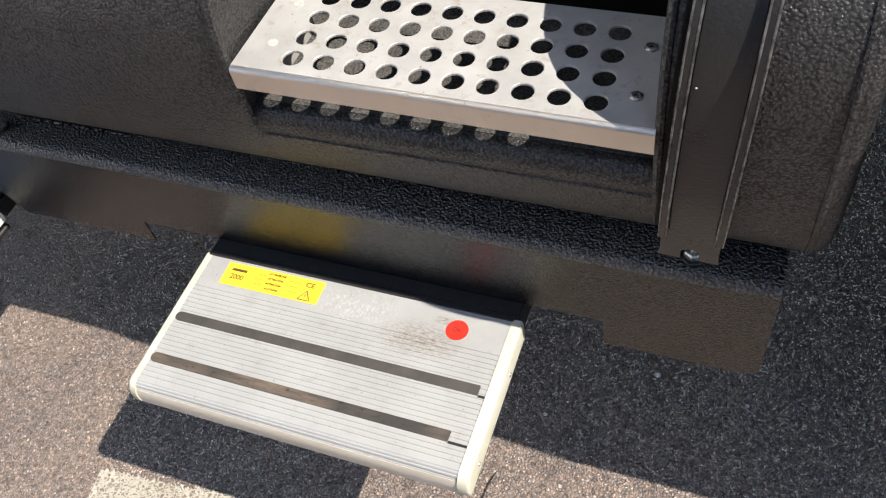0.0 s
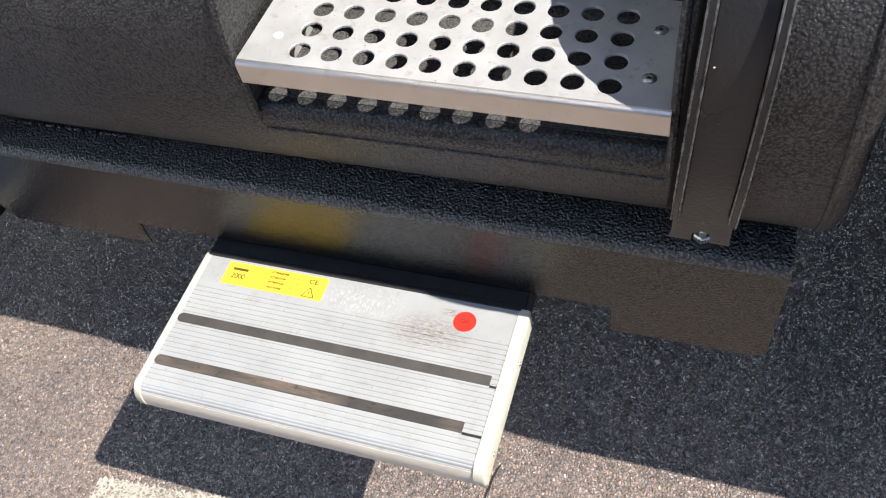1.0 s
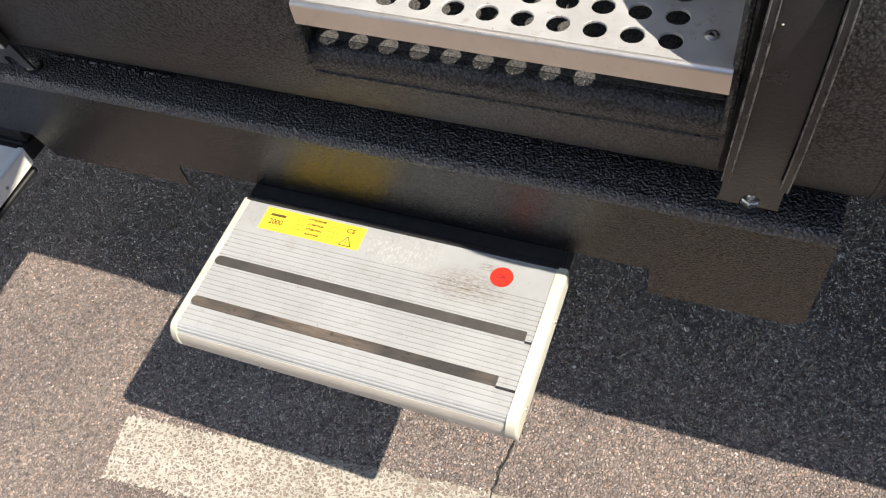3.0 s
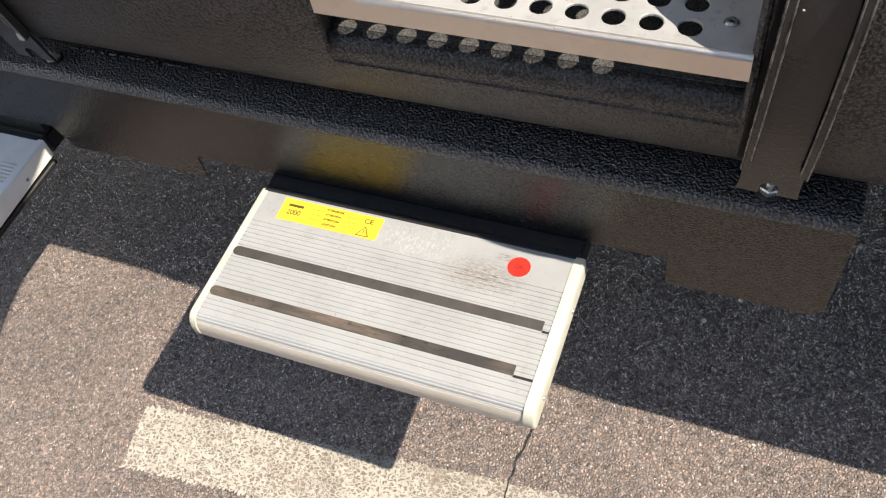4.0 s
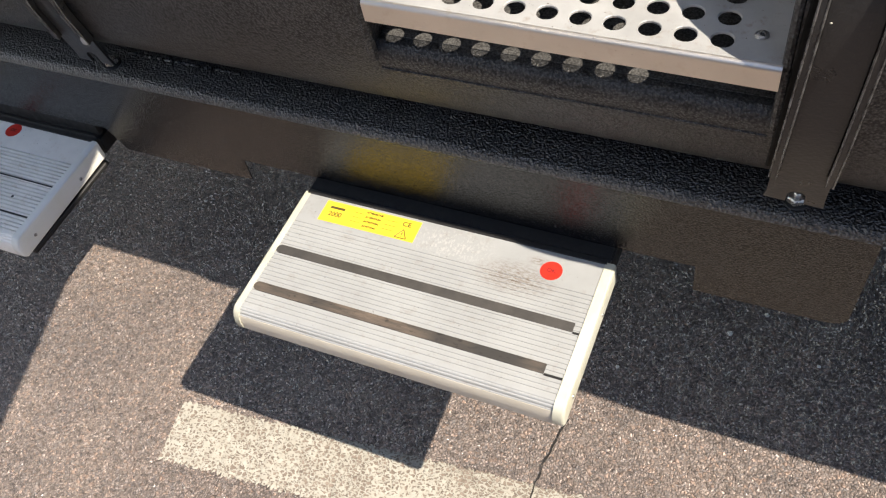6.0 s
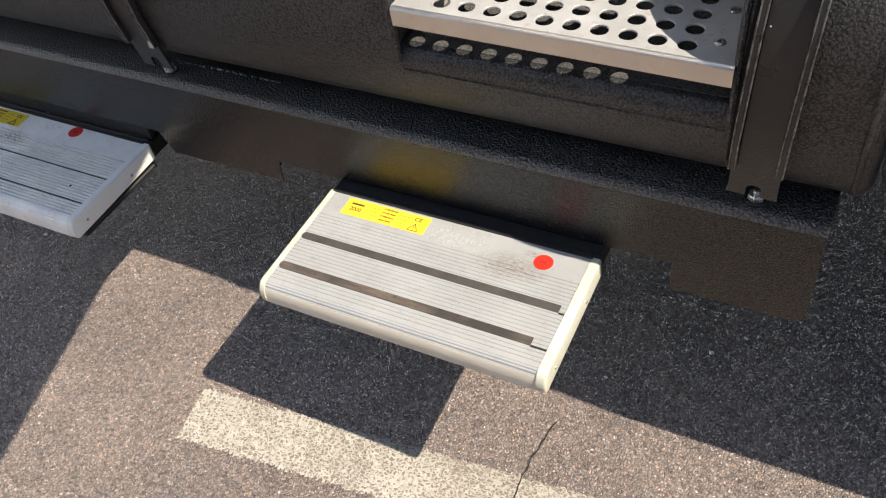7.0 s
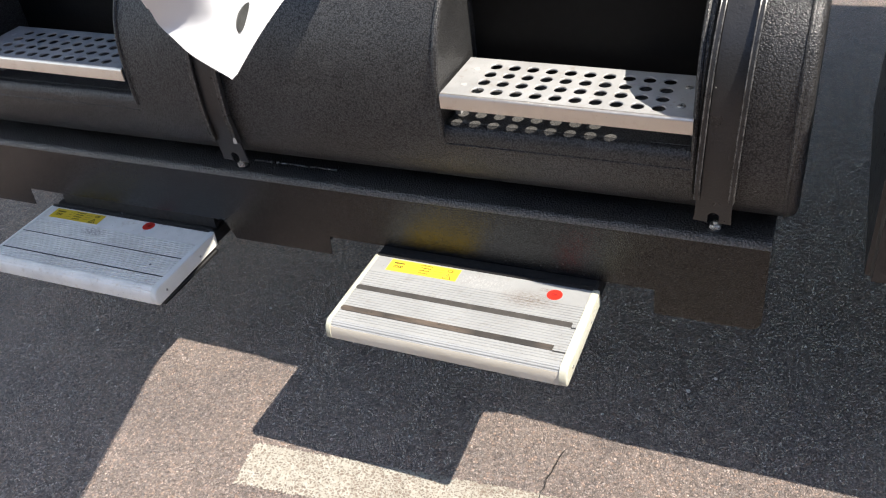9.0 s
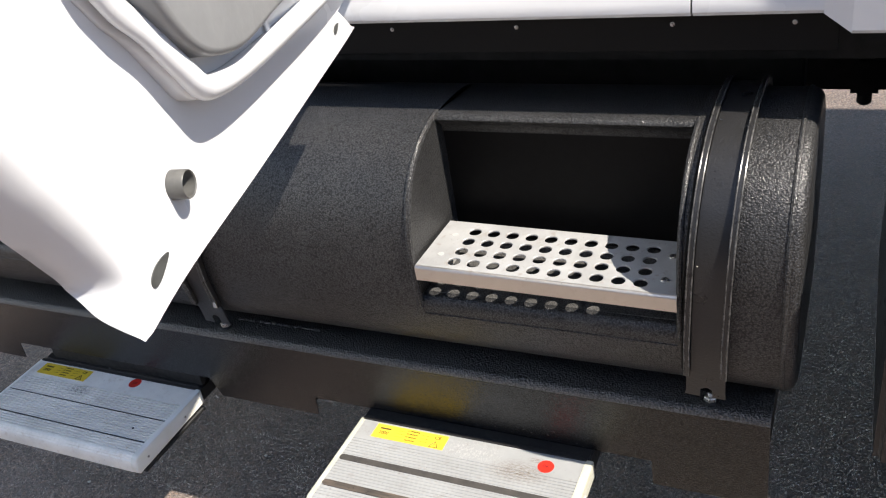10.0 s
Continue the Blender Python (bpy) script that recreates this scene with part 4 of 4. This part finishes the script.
def cab_door():
    thing = empty("cab_door", (-0.5, 0.45, 1.2))
    low = smooth_line([(0.690, 1.300), (0.738, 1.262), (0.738, 1.252), (0.534, 1.239), (0.290, 1.225), (0.084, 1.216), (-0.015, 1.2045)], 5)
    crease = smooth_line([(-0.015, 1.2045), (-0.008, 1.235), (-0.002, 1.265), (-0.004, 1.31), (-0.02, 1.353), (-0.045, 1.40), (-0.075, 1.47), (-0.10, 1.60), (-0.105, 1.80)], 5)
    edge = smooth_line([(-0.030, 1.2055), (-0.037, 1.235), (-0.030, 1.265), (-0.054, 1.31), (-0.080, 1.353), (-0.106, 1.40), (-0.135, 1.47), (-0.16, 1.60), (-0.165, 1.80)], 5)
    out = (low[:-1] + crease + [(0.90, 1.80), (0.90, 1.325), (0.80, 1.318)])[::-1]
    part("inner_panel", slab(bmesh.new(), out, on_door, -0.005, 0.0), CAR_WHITE, thing, smooth=40)
    # rolled rear edge from the panel back to the outer skin
    bm = bmesh.new()
    rows = []
    for c, e in zip(crease, edge):
        back = -0.060 * min(1.0, max(0.0, (e[1] - 1.207) / 0.055))
        rows.append([bm.verts.new(on_door(c[0] * (1 - k / 10) + e[0] * k / 10, c[1] * (1 - k / 10) + e[1] * k / 10, back * (k / 10) ** 4.5)) for k in range(11)] + [bm.verts.new(on_door(e[0] + 0.004, e[1] + 0.002, back - 0.004))])
    for a, b in zip(rows, rows[1:]):
        for k in range(11):
            bm.faces.new((a[k], a[k + 1], b[k + 1], b[k]))
    part("rear_edge", bm, CAR_WHITE, thing, smooth=60)
    skin = ([(0.76, 1.285), (0.745, 1.258), (0.53, 1.245), (0.30, 1.235), (0.06, 1.232)] + [(u + 0.006, v) for u, v in edge[12:]] + [(0.90, 1.80), (0.90, 1.325), (0.80, 1.318)])[::-1]
    part("outer_skin", slab(bmesh.new(), skin, on_door, -0.066, -0.0605, 0.0), CAR_WHITE, thing, smooth=40)
    thick = lambda u: min(1.0, max(0.0, (u - 0.05) / 0.30))  # the door thins out at its free corner
    bm = bmesh.new()
    rows = [[bm.verts.new(on_door(u, v, -0.0055)), bm.verts.new(on_door(u + 0.003, v + 0.004, -0.006 - 0.024 * thick(u))), bm.verts.new(on_door(u + 0.008, v + 0.014, -0.007 - 0.053 * thick(u)))] for u, v in low]
    for a, b in zip(rows, rows[1:]):
        for k in range(2):
            bm.faces.new((a[k], a[k + 1], b[k + 1], b[k]))
    part("bottom_edge", bm, CAR_WHITE, thing, smooth=60)
    trim_low = smooth_line([(0.74, 1.358), (0.56, 1.350), (0.36, 1.350), (0.25, 1.353), (0.19, 1.359), (0.152, 1.371), (0.124, 1.405), (0.093, 1.447), (0.053, 1.489), (0.02, 1.56), (0.0, 1.78)], 6)
    trim = part("trim_panel", slab(bmesh.new(), (trim_low + [(0.74, 1.78)])[::-1], on_door, 0.0005, 0.024, 0.012, 5), CAR_WHITE, thing, "white moulded trim panel", smooth=60)
    rim = inset((trim_low + [(0.74, 1.78)])[::-1], 0.012)[::-1][1:-1]
    bead = part("trim_rim", tube(bmesh.new(), [on_door(p[0], p[1], 0.028) for p in rim], 0.0135, 14), CAR_WHITE, trim, smooth=60)
    for ob, flat in ((trim, 0.75), (bead, 0.30)):  # the moulding flattens out towards its rear end
        for v in ob.data.vertices:
            v.co -= DW * (v.co - D0).dot(DW) * flat * min(1.0, max(0.0, (v.co.z - 1.385) / 0.085)) * ((v.co - D0).dot(DU) < 0.30)
    pod_low = smooth_line([(0.62, 1.415), (0.45, 1.405), (0.34, 1.400), (0.25, 1.393), (0.195, 1.400), (0.148, 1.417), (0.114, 1.450), (0.088, 1.495), (0.07, 1.56), (0.062, 1.62)], 6)
    part("door_pocket", slab(bmesh.new(), (pod_low + [(0.62, 1.62)])[::-1], on_door, 0.004, 0.050, 0.008, 4), TRIM_GREY, thing, "grey plastic door pocket", smooth=40)
    part("clip", boxed(-0.004, 0.004, -0.012, 0.012, 0.0, 0.004, 0.001, 1), CAR_WHITE, thing).data.transform(Matrix.Translation(on_door(0.353, 1.376, 0.0245)) @ Matrix((DU, (0, 0, 1), DW)).transposed().to_4x4())
    # hollow sleeve and drain openings near the free corner
    bm = bmesh.new()
    c = on_door(0.098, 1.303, 0.0)
    ring = []
    for r, w in ((0.0155, 0.0), (0.0150, 0.017), (0.0142, 0.0182), (0.0130, 0.017), (0.0118, -0.004)):
        ring.append([bm.verts.new(c + DW * w + DU * (r * math.cos(2 * math.pi * k / 24)) + Vector((0, 0, r * math.sin(2 * math.pi * k / 24)))) for k in range(24)])
    for a, b in zip(ring, ring[1:]):
        for k in range(24):
            bm.faces.new((a[k], a[(k + 1) % 24], b[(k + 1) % 24], b[k]))
    bm.faces.new(ring[-1])
    part("sleeve", bm, SLEEVE_GREY, thing, "grey plastic sleeve")
    for u, v, a, b in ((0.030, 1.2475, 0.0215, 0.0078), (0.665, 1.281, 0.0135, 0.0055)):
        ring = [2 * math.pi * k / 24 for k in range(24)]
        o = [(u + a * math.cos(g), v + 0.25 * a * math.cos(g) + b * math.sin(g) * (1 - 0.45 * math.cos(g))) for g in ring]
        part("drain_plug", slab(bmesh.new(), o, on_door, 0.0, 0.0012, 0.0), PLUG_GREY, thing, "dark grey drain plug")
    # window frame, unseen: made tall, its dark pane added to block the sun
    fr = [(-0.165, 1.80), (-0.15, 2.70), (0.70, 2.76), (0.90, 2.66), (0.90, 1.80)]
    inner = [(-0.10, 1.82), (-0.09, 2.63), (0.62, 2.69), (0.72, 2.60), (0.72, 1.82)]
    bm = bmesh.new()
    for w in (0.0, -0.04):
        a = [bm.verts.new(on_door(u, v, w)) for u, v in fr]
        b = [bm.verts.new(on_door(u, v, w)) for u, v in inner]
        for i in range(5):
            bm.faces.new((a[i], a[(i + 1) % 5], b[(i + 1) % 5], b[i]))
    win = part("window_frame", bm, CAR_WHITE, thing, smooth=0)
    part("window_pane", slab(bmesh.new(), inner[::-1], on_door, -0.022, -0.017), SHADING_GLASS, win, "unseen dark pane added to block the sun", smooth=0)
    return tagged(thing, "open white truck door with moulded inner panel and grey pocket", "vehicle door")


cab_door()


def light_walls():
    """Unseen plain walls added for light: one blocks low sky behind the camera, one bounces sun ahead of the truck."""
    bm = boxed(-30, 30, -9.4, -9.0, 0.0, 6.5, 0.02, 1)
    tagged(part("blocker_wall", bm, BLOCKER_GREY), "unseen plain grey wall added to block low sky", "wall", kind="structure")
    bm = boxed(-7.9, -7.5, -8.98, 14, 0.0, 6.5, 0.02, 1)
    tagged(part("reflector_wall", bm, REFLECTOR_BLUE), "unseen plain pale blue-grey wall added to bounce sunlight", "wall", kind="structure")


light_walls()


# ---- loose chips on the asphalt ----
def stone_chip(at, r, seed):
    rnd = random.Random(seed)
    bm = bmesh.new()
    bmesh.ops.create_icosphere(bm, subdivisions=1, radius=r)
    for v in bm.verts:
        v.co = Vector((v.co.x * rnd.uniform(0.7, 1.3), v.co.y * rnd.uniform(0.7, 1.2), v.co.z * 0.6)) + Vector((at[0], at[1], r * 0.35))
    return tagged(part("stone_chip", bm, CHIP, None, "", 0), "small pale stone chip lying on the asphalt", "stone", "stone chips")


for i, (sx, sy, sr) in enumerate([(-0.038, 0.867, 0.0056), (-1.217, 0.864, 0.0046), (-0.212, 0.738, 0.004), (0.12, 0.847, 0.0036), (0.017, 0.927, 0.005), (-1.67, 0.639, 0.0046)]):
    stone_chip((sx, sy), sr, i)
